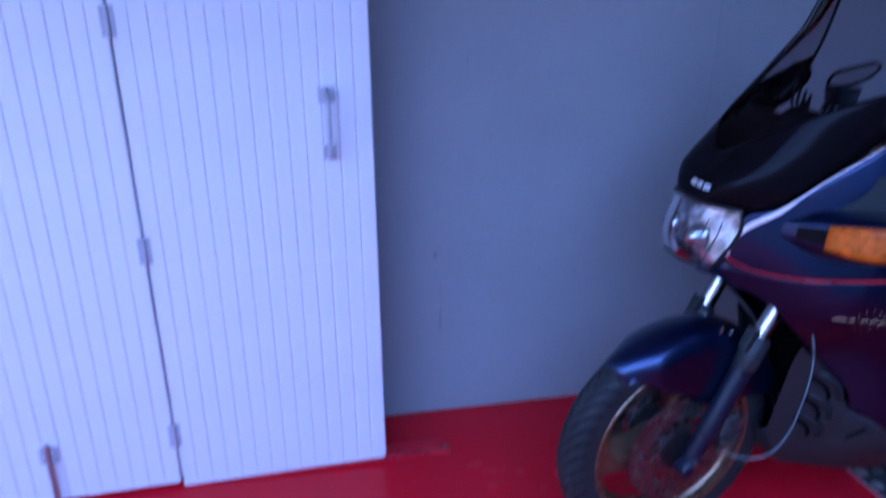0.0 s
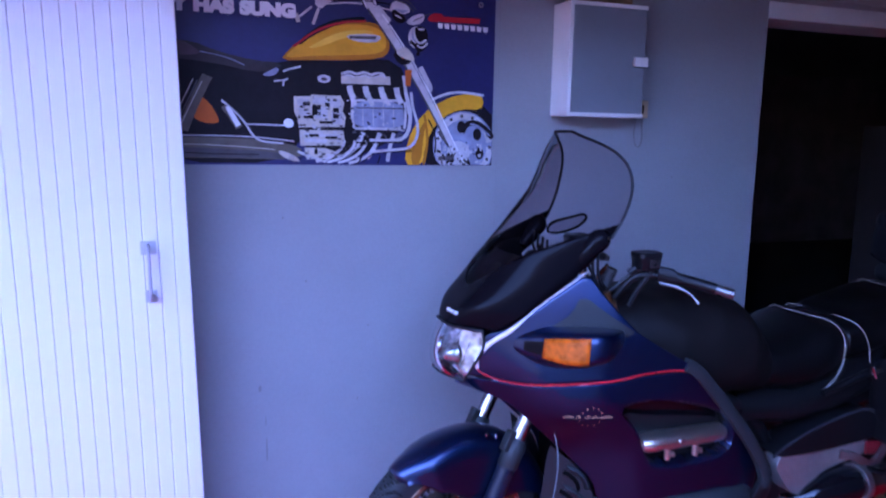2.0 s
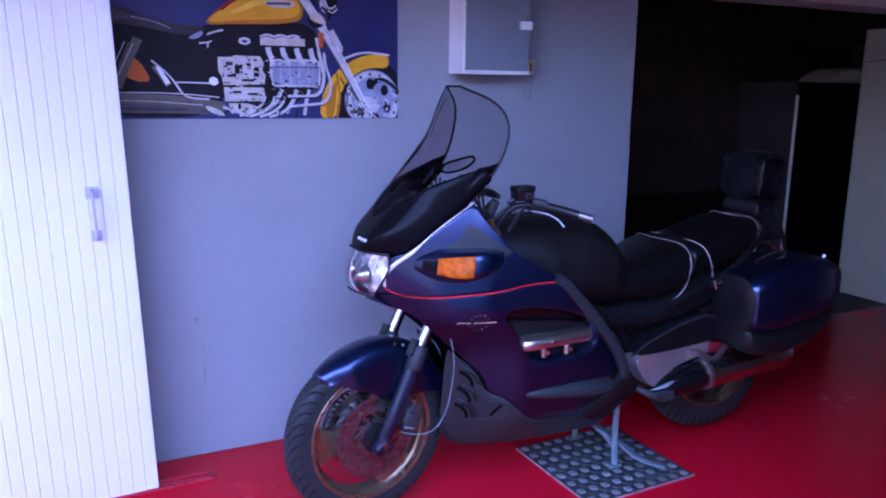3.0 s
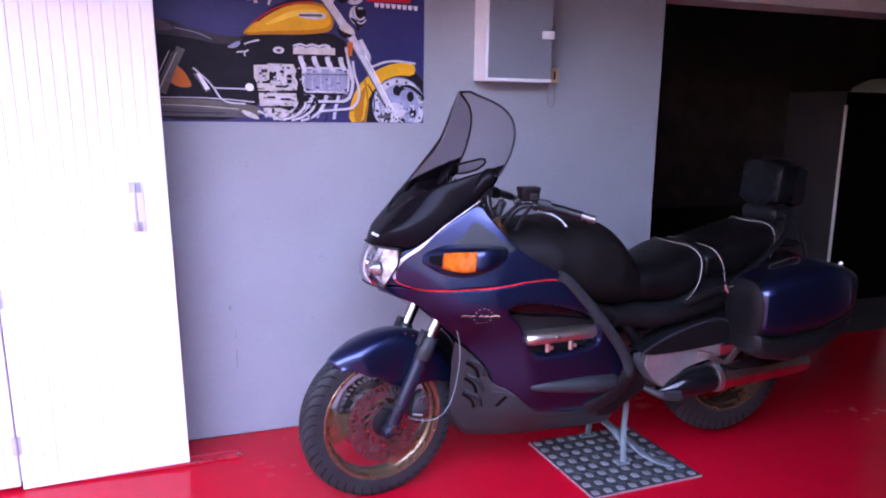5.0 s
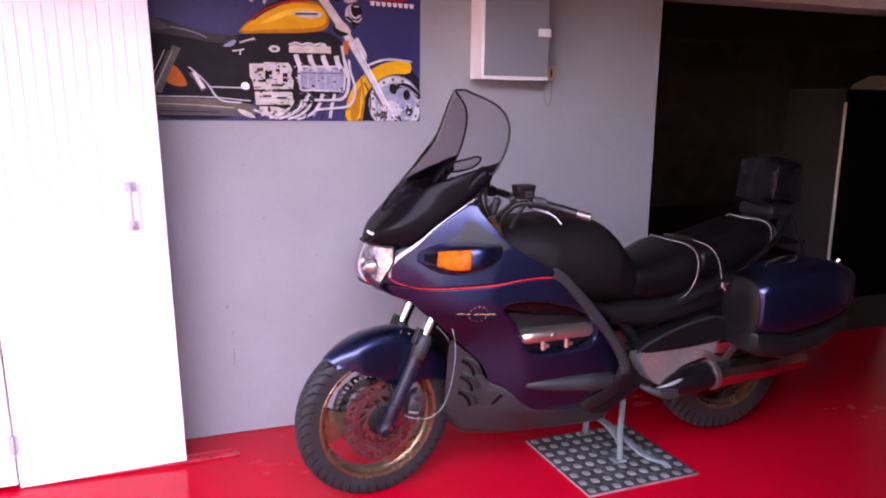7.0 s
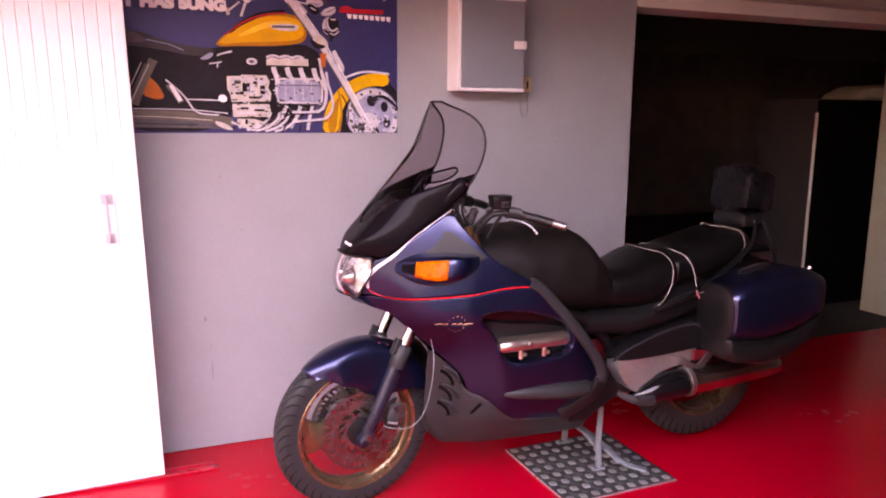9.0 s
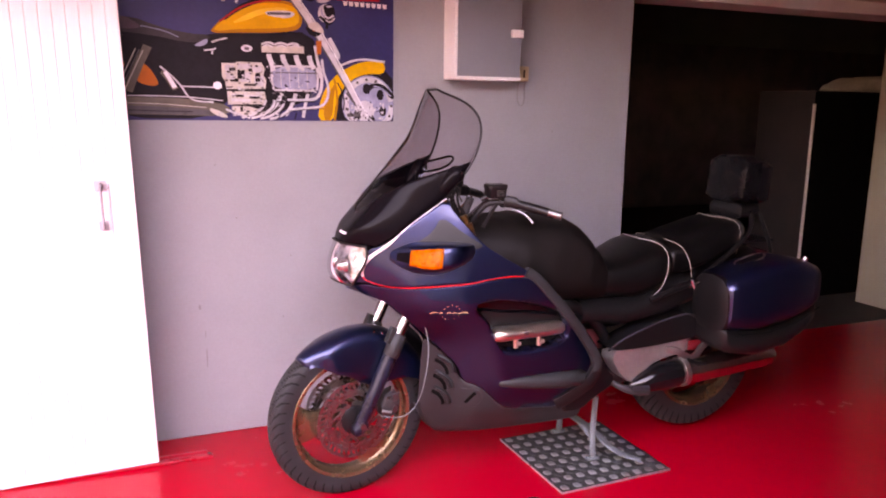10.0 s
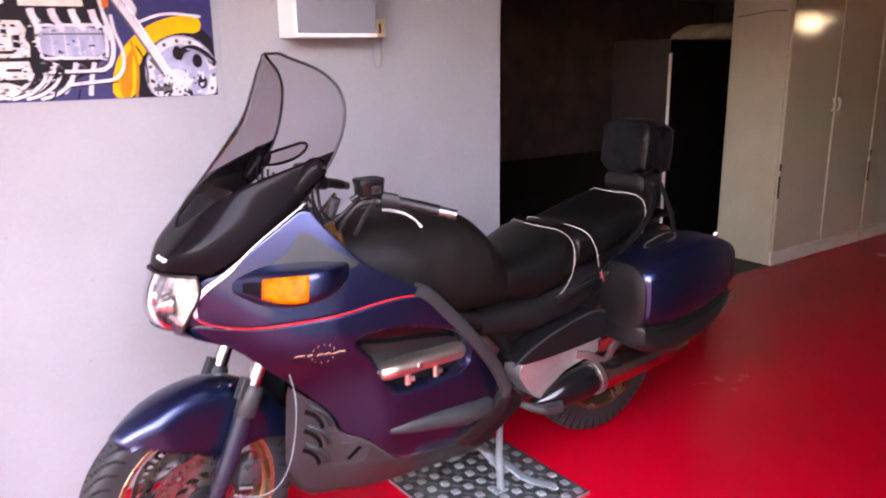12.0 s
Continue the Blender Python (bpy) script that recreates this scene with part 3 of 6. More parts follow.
for s in (-1, 1):
    pts = [(x, s * (half_width(x, z) + 0.0035), z) for x, z in ((1.918, 0.408), (1.905, 0.388), (1.891, 0.362))]
    part("vent_slot", tube(pts, 0.0, 8, flat=(0.018, 0.004, (0, s, 0))), M_GAP, bike, "narrow slanted vent slot")
    edge = [(x, s * (half_width(x, z) + 0.002), z) for x, z in ((1.868, 0.425), (1.925, 0.425), (1.945, 0.40), (1.93, 0.343), (1.86, 0.345))]
    part("vent_rib", tube(rounded(edge, 24), 0.004, 8), M_BELLY, bike)

# dark engine and frame masses behind the panels
part("engine_block", loft([super_ring(x, 0, z, w, h, 24, 0.6) for x, z, w, h in ((1.82, 0.50, 0.07, 0.10), (1.90, 0.47, 0.11, 0.16), (2.0, 0.46, 0.15, 0.19), (2.1, 0.47, 0.20, 0.24), (2.35, 0.45, 0.19, 0.18), (2.52, 0.40, 0.11, 0.11))]),
     M_CASTING, bike, "dark engine castings behind the panels")
part("radiator", box(1.805, 1.82, -0.08, 0.08, 0.36, 0.60), M_GAP, bike, "dark radiator behind the front wheel", bevel=0.004)
for s in (-1, 1):
    part("frame_rail", tube(rounded([(1.72, s * 0.06, 0.86), (1.95, s * 0.13, 0.80), (2.35, s * 0.14, 0.72), (2.55, s * 0.12, 0.55), (2.60, s * 0.10, 0.34)], 24), 0.024, 10), M_BLACKPL, bike)


# ---- nose: headlamp, black nose panel, screen ----
def nose_point(z, v, table):
    """A point of the nose's skin at a height, v running from -1 to 1 across it."""
    zs = [r[0] for r in table]
    xc, xe, e = (sum(float(np.interp(z + d, zs, [r[k] for r in table])) for d in (-0.02, -0.01, 0.0, 0.01, 0.02)) / 5 for k in (1, 2, 3))
    bulge = float(np.interp(z, (0.98, 1.04, 1.20, 1.35), (2.2, 5.0, 4.6, 2.8)))
    return (xc + (xe - xc) * abs(v) ** bulge, e * v, z)


LAMP = [(0.828, 1.440, 1.470, 0.080), (0.85, 1.413, 1.470, 0.100), (0.89, 1.404, 1.488, 0.112), (0.935, 1.412, 1.516, 0.118), (0.968, 1.424, 1.524, 0.116), (0.990, 1.436, 1.515, 0.108)]


def nose_skin(table, nz, nv, z0, z1, tilt=0.0):
    v = []
    for i in range(nz):
        for j in range(nv):
            s = -1 + 2 * j / (nv - 1)
            z = z0 + (z1 - z0) * i / (nz - 1)
            x, y, zz = nose_point(z, s, table)
            v.append((x, y, zz - tilt * abs(s) ** 1.5))
    return v, grid_faces(nz, nv), True


lamp = part("headlamp", nose_skin([(z, a + 0.034, b + 0.003, e * 0.98) for z, a, b, e in LAMP], 10, 22, 0.850, 0.985, 0.016), M_LAMPBODY, bike, "wide rectangular headlamp")
part("lamp_lens", nose_skin(LAMP, 12, 28, 0.846, 0.990, 0.016), M_LAMPGLASS, lamp, "clear fluted headlamp glass")
bezel = [nose_point(0.846, v, LAMP) for v in np.linspace(-1, 1, 21)] + [nose_point(z, 1, LAMP) for z in np.linspace(0.86, 0.985, 8)] + [nose_point(0.990, v, LAMP) for v in np.linspace(1, -1, 21)] + [nose_point(z, -1, LAMP) for z in np.linspace(0.985, 0.86, 8)]
part("lamp_bezel", tube([(x, y, z - 0.016 * abs(y / 0.115) ** 1.5) for x, y, z in bezel], 0.0045, 8, closed=True), M_BLACKPL, lamp, "thin black lamp bezel")
for y in (-0.048, 0.048):
    bowl = lathe([(0.004, 0.03), (0.014, 0.026), (0.026, 0.012), (0.032, -0.006), (0.034, -0.008)], 24)
    part("reflector_bowl", spin(bowl, pose(1.452, y, 0.900, 0, 0, 90)), M_LAMPBODY, lamp)
    part("bulb_cap", tube([(1.440, y, 0.900), (1.460, y, 0.900)], 0.010, 12), M_STEEL, lamp)
for k in range(11):
    pts = [nose_point(zz, -0.8 + 0.16 * k, LAMP) for zz in (0.855, 0.89, 0.925, 0.96)]
    part("lens_flute", tube([(x + 0.004, y, zz - 0.02 * abs(-0.8 + 0.16 * k) ** 1.5) for x, y, zz in pts], 0.0011, 5), M_GUARD, lamp)
part("lamp_chin", nose_skin([(0.780, 1.560, 1.580, 0.085), (0.800, 1.505, 1.545, 0.092), (0.820, 1.462, 1.505, 0.098), (0.842, 1.428, 1.478, 0.102), (0.850, 1.420, 1.474, 0.103)], 10, 24, 0.780, 0.850, 0.016), M_PAINT, bike, "deep blue chin under the headlamp")

SCREEN = [(0.985, 1.434, 1.540, 0.120), (1.00, 1.442, 1.600, 0.152), (1.05, 1.475, 1.655, 0.170), (1.10, 1.524, 1.715, 0.180), (1.15, 1.565, 1.785, 0.188), (1.20, 1.608, 1.83, 0.196), (1.25, 1.648, 1.868, 0.200),
          (1.31, 1.693, 1.898, 0.206), (1.37, 1.733, 1.914, 0.206), (1.42, 1.752, 1.915, 0.193), (1.46, 1.766, 1.900, 0.168), (1.49, 1.775, 1.872, 0.132), (1.515, 1.783, 1.825, 0.08), (1.527, 1.787, 1.792, 0.025)]


def split_height(v):
    return 1.088 + 0.190 * abs(v) ** 1.6


def screen_band(nz, nv, low, high):
    """A band of the screen's curved surface between two heights that vary across it."""
    q = []
    for i in range(nz):
        for j in range(nv):
            s = -1 + 2 * j / (nv - 1)
            q.append(nose_point(low(s) + (high(s) - low(s)) * i / (nz - 1), s, SCREEN))
    return q, grid_faces(nz, nv), True


solid(part("nose_panel", screen_band(18, 44, lambda s: 0.988 - 0.012 * abs(s) ** 1.5, split_height), M_NOSE, bike, "gloss black nose panel that runs up beside the screen"), 0.003, 0.0)
for v0, v1 in ((-0.42, -0.30), (-0.26, -0.16), (-0.12, 0.0)):
    part("nose_badge", tube([nose_point(1.020, v, [(z, a - 0.002, b - 0.002, e) for z, a, b, e in SCREEN]) for v in (v0, (v0 + v1) / 2, v1)], 0.0, 8, flat=(0.010, 0.002, (-1, 0, 0.6))), M_TAG, bike, "small silver maker's mark drawn as a bar")
screen = part("windscreen", screen_band(40, 44, lambda s: split_height(s) - 0.004, lambda s: 1.527), M_SCREEN, bike, "tall smoked clear plastic windscreen")
rim_l = [nose_point(z, -1, SCREEN) for z in np.linspace(1.235, 1.527, 34)]
rim_r = [nose_point(z, 1, SCREEN) for z in np.linspace(1.527, 1.235, 34)]
part("screen_edge", tube(rim_l + rim_r, 0.0042, 8), M_BLACKPL, screen, "dark polished edge of the screen")
# black cowl inside the screen, with an ear at each side
cowl = []
for z in np.linspace(0.99, 1.20, 14):
    row = [nose_point(z, v, SCREEN) for v in np.linspace(-1, 1, 25)]
    off = 0.015 + 0.05 * max(0, (z - 1.05) / 0.2)
    cowl.append([(x + off * (1 - abs(y) / 0.22), y * 0.97, z - (0.03 * (1 - (y / 0.2) ** 2) if z > 1.16 else 0)) for x, y, z in row])
part("screen_cowl", ([q for r in cowl for q in r], grid_faces(14, 25), True), M_BLACKPL, bike, "black inner cowl behind the screen")
for s in (-1, 1):
    p = part("cowl_ear", tube(rounded([(1.770, s * 0.168, 1.165), (1.805, s * 0.178, 1.208), (1.838, s * 0.188, 1.242), (1.850, s * 0.191, 1.254)], 16, 1), (0.014, 0.018, 0.021, 0.023, 0.025, 0.026, 0.027, 0.028, 0.029, 0.030, 0.031, 0.031, 0.030, 0.027, 0.021, 0.010), 18), M_NOSE, bike, "black rounded end of the screen mounting")
    part("ear_screw", tube([(1.836, s * 0.214, 1.240), (1.836, s * 0.221, 1.240)], 0.005, 10), M_CHROME, p)
    fit_rng = random.Random(9)
    for k in range(16):
        x, z = 1.795 + 0.105 * (k % 8) / 7 + fit_rng.uniform(-0.008, 0.008), 1.185 - 0.19 * (k % 8) / 7 + fit_rng.uniform(-0.03, 0.02)
        y = s * (0.115 + fit_rng.uniform(-0.025, 0.04))
        dx, dz = fit_rng.uniform(-0.03, 0.03), fit_rng.uniform(-0.045, -0.01)
        r = fit_rng.uniform(0.005, 0.012)
        part(("bracket", "cable_union", "wire")[k % 3], tube(rounded([(x, y, z), (x + dx * 0.3, y + s * 0.012, z + dz * 0.5), (x + dx, y, z + dz)], 8), r if k % 3 < 2 else 0.004, 8), (M_BLACKPL, M_COPPER, M_CASTING, M_BLACKPL, M_TAN, M_BLACKPL)[k % 6], bike)
    for k in range(4):
        a = fit_rng.uniform(0, 0.03)
        part("wire", tube(rounded([(1.800 + 0.016 * k, s * 0.15, 1.215 - 0.01 * k), (1.795 + 0.018 * k, s * 0.155, 1.17 - 0.02 * k), (1.815 + 0.02 * k + a, s * 0.15, 1.13 - 0.02 * k), (1.830 + 0.02 * k, s * 0.12, 1.05 - 0.02 * k)], 16), 0.0042, 7), M_BLACKPL, bike)
loop = rounded([(1.770, 0.0, 1.260), (1.838, -0.005, 1.275), (1.884, -0.01, 1.287), (1.894, -0.01, 1.268), (1.850, -0.005, 1.236), (1.762, 0.0, 1.224)], 40, 2, True)
wind = part("wind_deflector", (list(map(tuple, loop)), [tuple(range(40))], True), M_SCREEN, bike, "small clear deflector with a black rim")
part("deflector_rim", tube(loop, 0.0042, 6, closed=True), M_GLOSSBLK, wind)

# ---- indicator housings that flare out of the fairing ----
for flip in (False, True):
    top = [(1.575, -0.125, 0.955), (1.642, -0.225, 0.982), (1.700, -0.318, 1.004), (1.750, -0.345, 1.006), (1.805, -0.340, 1.004), (1.880, -0.262, 0.990)]
    bot = [(1.575, -0.125, 0.938), (1.630, -0.225, 0.922), (1.684, -0.325, 0.918), (1.738, -0.350, 0.930), (1.790, -0.345, 0.936), (1.868, -0.268, 0.950)]
    crest = [(1.590, -0.105, 0.970), (1.665, -0.185, 1.000), (1.725, -0.230, 1.003), (1.775, -0.250, 1.003), (1.815, -0.235, 1.000), (1.880, -0.200, 0.988)]
    skirt = [(1.585, -0.110, 0.925), (1.645, -0.190, 0.895), (1.720, -0.235, 0.886), (1.770, -0.250, 0.895), (1.815, -0.250, 0.910), (1.865, -0.235, 0.940)]
    rows = [resample(rounded(r, 30, 1), 30) for r in (crest, top, bot, skirt)]
    fine = []
    for a, b in zip(rows[:-1], rows[1:]):
        for j in range(6):
            fine.append(a + (b - a) * j / 6)
    fine.append(rows[-1])
    for _ in range(2):                  # soften the lips
        fine = [fine[0]] + [0.25 * a + 0.5 * b + 0.25 * c for a, b, c in zip(fine[:-2], fine[1:-1], fine[2:])] + [fine[-1]]
    v = [tuple(q) for r in fine for q in r]
    d = (v, grid_faces(len(fine), 30), True)
    ear = part("indicator_housing", mirrored(d) if flip else d, M_PAINT, bike, "flared blue housing that carries the indicator")
    solid(ear, 0.004, 0.0)
    top_e, bot_e = rows[1], rows[2]

    def strip(i0, i1, k0, k1, lift):
        q = []
        for i in np.linspace(i0, i1, 12):
            a = np.array([np.interp(i, range(30), top_e[:, k]) for k in range(3)])
            b = np.array([np.interp(i, range(30), bot_e[:, k]) for k in range(3)])
            for j in np.linspace(k0, k1, 6):
                q.append(tuple(a + (b - a) * j + np.array((-0.75, -0.6, 0)) * lift))
        return q, grid_faces(12, 6), True

    d = strip(8.6, 17.2, 0.10, 0.93, 0.003)
    solid(part("indicator_lens", mirrored(d) if flip else d, M_AMBER, ear, "amber indicator lens"), 0.006, 0.0)
    d = strip(4.5, 8.5, 0.20, 0.82, 0.0035)
    part("indicator_slot", mirrored(d) if flip else d, M_NOSE, ear, "dark slot beside the lens")
    d = side_panel([(1.680, 1.002), (1.728, 1.037), (1.757, 1.092), (1.822, 1.038), (1.892, 0.992)], [(1.682, 0.998), (1.74, 0.985), (1.80, 0.978), (1.868, 0.974), (1.890, 0.985)], 30, 10, lift=0.010)
    part("housing_top", mirrored(d) if flip else d, M_GUARD, ear, "matt grey inner face")

# lettering strip with a ring of dots
for flip in (False, True):
    s = 1 if flip else -1
    mark = None
    for x0, x1 in ((1.722, 1.748), (1.754, 1.765), (1.778, 1.792), (1.797, 1.812), (1.817, 1.850)):
        txt = on_side([(x0, 0.741), ((x0 + x1) / 2, 0.747), (x1, 0.744)], 0.0045, 8)
        bar = part("side_badge" if mark is None else "badge_stroke", tube([(x, -s * y, z) if flip else (x, y, z) for x, y, z in txt], 0.0, 6, flat=(0.003, 0.0015, (0, s, 0))), M_TAN, mark or bike, "small copper badge of strokes ringed by dots" if mark is None else "")
        mark = mark or bar
    for k in range(12):
        a = math.pi * 2 * k / 12
        x, z = 1.793 + 0.030 * math.cos(a), 0.744 + 0.030 * math.sin(a)
        y = half_width(x, z) + 0.003
        part("badge_dot", tube([(x, s * y, z), (x, s * (y + 0.002), z)], 0.0017, 6), M_TAN, mark)


# ---- wheels ----
def tyre_mesh(radius, width, rim, segs=920, grooves=46):
    """A tyre whose shoulder grooves are cut in and coloured dark for their shade."""
    prof = []
    n = 28
    for k in range(n + 1):
        a = math.pi * (k / n)
        c, s = math.cos(a), math.sin(a)
        prof.append((rim + (radius - rim) * abs(s) ** 0.62, -width / 2 * math.copysign(abs(c) ** 0.85, c) * (0.80 + 0.20 * abs(s))))
    v, cuts = [], []
    for i in range(segs):
        w = 2 * math.pi * i / segs
        for k, (r, y) in enumerate(prof):
            u = abs(y) / (width / 2)
            ph = (i / segs * grooves + u * 2.4 + (0.5 if y > 0 else 0)) % 1
            deep = ph < 0.15 and 0.06 < u < 0.97 and r > rim + (radius - rim) * 0.48
            cuts.append(deep)
            r -= 0.005 if deep else 0.0
            v.append((r * math.cos(w), y, r * math.sin(w)))
    faces = grid_faces(segs, n + 1, wrap_u=True)
    me = mesh_from("tyre", v, faces, True)
    me.materials.append(M_TYRE)
    me.materials.append(M_GROOVESHADE)
    for poly in me.polygons:
        if sum(cuts[k] for k in poly.vertices) >= 2:
            poly.material_index = 1
    return me


def rim_mesh(radius, width):
    h = width / 2
    prof = [(radius, -h), (radius + 0.008, -h - 0.006), (radius + 0.004, -h - 0.011), (radius - 0.008, -h - 0.008), (radius - 0.010, -h + 0.004), (radius - 0.013, -h + 0.012), (radius - 0.022, -h + 0.018),
            (radius - 0.026, 0), (radius - 0.022, h - 0.018), (radius - 0.013, h - 0.012), (radius - 0.010, h - 0.004), (radius - 0.008, h + 0.008), (radius + 0.004, h + 0.011), (radius + 0.008, h + 0.006), (radius, h)]
    return lathe(prof, 96)


def spoke_mesh(r0, r1, turn):
    rings = []
    for k in range(10):
        t = k / 9
        r = r0 + (r1 - r0) * t
        a = turn + 0.22 * math.sin(t * math.pi * 0.8)
        w = 0.040 + 0.028 * abs(t - 0.35) + 0.025 * t ** 3
        c, s = math.cos(a), math.sin(a)
        ring = []
        for m in range(12):
            q = 2 * math.pi * m / 12
            cc, ss = math.copysign(abs(math.cos(q)) ** 0.6, math.cos(q)), math.copysign(abs(math.sin(q)) ** 0.6, math.sin(q))
            ring.append((r * c - s * w * cc, 0.022 * ss, r * s + c * w * cc))
        rings.append(ring)
    return loft(rings)


def disc_mesh(r0, r1, slots, duty=0.45, lean=0.5, thick=0.005):
    """A brake disc ring cut through by leaning slots."""
    na, nr = slots * 6, 8
    v, f = [], []
    for side in (-thick / 2, thick / 2):
        for i in range(na):
            for j in range(nr):
                t = j / (nr - 1)
                r = r0 + (r1 - r0) * t
                a = 2 * math.pi * (i / na) + lean * t * (r1 - r0) / r1
                v.append((r * math.cos(a), side, r * math.sin(a)))
    n = na * nr
    keep = {}
    for i in range(na):
        for j in range(nr - 1):
            keep[i, j] = not (i % 6 < 6 * duty and 1 < j < nr - 3)
    for (i, j), k in keep.items():
        if not k:
            continue
        a, b = i, (i + 1) % na
        q = (a * nr + j, b * nr + j, b * nr + j + 1, a * nr + j + 1)
        f.append(q)
        f.append(tuple(n + w for w in reversed(q)))
        for (di, dj), (e0, e1) in (((1, 0), (1, 2)), ((-1, 0), (3, 0)), ((0, 1), (2, 3)), ((0, -1), (0, 1))):
            if not keep.get(((i + di) % na, j + dj), False):
                f.append((q[e1], q[e0], n + q[e0], n + q[e1]))
    return v, f, False


STEER = pose(1.478, 0, 0.312, 0, 0, 8)
front = part("front_wheel", tyre_mesh(0.312, 0.112, 0.236), M_TYRE, bike, "front tyre with worn curved grooves", STEER)
part("rim", rim_mesh(0.232, 0.072), M_GOLD, front, "bronze painted rim")
for k in range(3):
    part("spoke", spoke_mesh(0.04, 0.208, radians(172 + 120 * k)), M_GOLD, front)
part("hub", lathe([(0.0, -0.080), (0.030, -0.080), (0.054, -0.070), (0.058, -0.05), (0.058, 0.05), (0.054, 0.070), (0.030, 0.080), (0.0, 0.080)], 32), M_BLACKPL, front, "dark wheel hub")
for s in (-1, 1):
    place = pose(0, s * 0.062, 0)
    part("brake_disc", spin(disc_mesh(0.112, 0.150, 40, 0.34), place), M_DISC, front, "drilled steel brake disc")
    part("disc_carrier", spin(disc_mesh(0.055, 0.110, 14, 0.55, 1.3), place), M_DISC, front, "slotted disc carrier")
    for k in range(6):
        a = math.pi * 2 * k / 6
        part("disc_rivet", tube([(0.112 * math.cos(a), s * 0.058, 0.112 * math.sin(a)), (0.112 * math.cos(a), s * 0.069, 0.112 * math.sin(a))], 0.007, 8), M_DISC, front)

HOSE = [(1.555, -0.125, 0.345), (1.600, -0.165, 0.340), (1.655, -0.185, 0.352), (1.700, -0.188, 0.410), (1.726, -0.186, 0.52), (1.735, -0.180, 0.61), (1.722, -0.165, 0.69), (1.70, -0.12, 0.76)]
FORKS = pose(1.478, 0, 0.312, 0, 0, 8) @ pose(-1.478, 0, -0.312)
for s in (-1, 1):
    y = s * 0.102
    leg = part("fork_leg", tube([(1.470, y, 0.275), (1.480, y, 0.300), (1.545, y, 0.430), (1.605, y, 0.555), (1.630, y, 0.605)], (0.016, 0.024, 0.026, 0.027, 0.031), 16), M_FORK, bike, "dark blue-grey fork leg", FORKS)
    part("fork_cover", tube([(1.603, y, 0.550), (1.606, y, 0.556), (1.638, y, 0.622), (1.643, y, 0.632)], (0.026, 0.031, 0.031, 0.024), 16), M_GUARD, leg, "dark stone guard")
    part("fork_tube", tube([(1.636, y - s * 0.002, 0.622), (1.680, y, 0.708), (1.74, y, 0.83)], (0.0225, 0.0225, 0.0225), 16), M_CHROME, leg, "bright fork tube")
    part("guard_fin", box(1.602, 1.626, y - 0.014, y + 0.014, 0.605, 0.668), M_GUARD, leg, "dark fin before the fork tube", pose(1.6, 0, 0.65, 0, 26, 0) @ pose(-1.6, 0, -0.65), bevel=0.004)
    part("axle_clamp", loft([super_ring(x, y + s * 0.004, z, 0.024, h, 14, 0.7) for x, z, h in ((1.448, 0.288, 0.012), (1.460, 0.290, 0.026), (1.490, 0.300, 0.026), (1.502, 0.305, 0.012))]), M_FORK, leg, "dark axle clamp")
    part("axle_nut", tube([(1.480, s * 0.122, 0.308), (1.480, s * 0.137, 0.308)], 0.013, 6), M_DISC, leg)
    cal = part("brake_caliper", loft([super_ring(x, s * 0.072, z, 0.034, h, 18, 0.6) for x, z, h in ((1.570, 0.345, 0.02), (1.585, 0.350, 0.05), (1.625, 0.362, 0.055), (1.642, 0.368, 0.025))]), M_CASTING, bike, "dark brake caliper behind the fork leg", FORKS)
    for dz in (-0.03, 0.03):
        part("caliper_bolt", tube([(1.605, s * 0.104, 0.358 + dz), (1.605, s * 0.114, 0.358 + dz)], 0.008, 6), M_CASTING, cal)
        part("piston_boss", tube([(1.622, s * 0.100, 0.362 + dz * 0.75), (1.622, s * 0.109, 0.362 + dz * 0.75)], (0.015, 0.013), 14), M_LEVER, cal)
    part("pad_pin", tube([(1.588, s * 0.108, 0.395), (1.640, s * 0.108, 0.405)], 0.004, 8), M_LEVER, cal)
    part("bleed_nipple", tube([(1.612, s * 0.098, 0.412), (1.617, s * 0.100, 0.432)], 0.005, 8), M_LEVER, cal)
    part("hose_union", tube([(1.565, s * 0.112, 0.345), (1.600, s * 0.125, 0.338)], 0.007, 8), M_LEVER, cal)
    if s < 0:
        part("brake_hose", tube(rounded(HOSE, 40), 0.0018, 8), M_STANDGREY, bike, "thin grey brake hose")

# mudguard wrapped round the front tyre
rows = []
for k in range(44):
    deg = 129 - 129 * k / 43            # from the front tip over the top to behind the wheel
    a = radians(deg)
    rr = float(np.interp(deg, (0, 40, 63, 78, 97, 113, 129), (0.335, 0.350, 0.352, 0.348, 0.334, 0.324, 0.321)))
    low = float(np.interp(deg, (0, 25, 36, 47, 59, 86, 111, 129), (0.300, 0.285, 0.235, 0.180, 0.140, 0.150, 0.206, 0.300)))
    half = 0.078 * min(1.0, 0.55 + (129 - deg) / 40)
    row = []
    for j in range(21):
        u = -1 + 2 * j / 20
        au = abs(u)
        if au < 0.5:
            y = half * math.sin(au / 0.5 * math.pi / 2) * 0.97
            q = rr - 0.045 * (1 - math.cos(au / 0.5 * math.pi / 2))
        else:
            y = half * (0.97 + 0.08 * (au - 0.5) / 0.5)
            q = rr - 0.045 + (min(low, rr - 0.047) - rr + 0.045) * (au - 0.5) / 0.5
        row.append((q * math.cos(a), math.copysign(y, u), q * math.sin(a)))
    rows.append(row)
fender = part("front_mudguard", ([q for r in rows for q in r], grid_faces(44, 21), True), M_PAINT, bike, "deep blue front mudguard", STEER)
solid(fender, 0.004, 0.0)
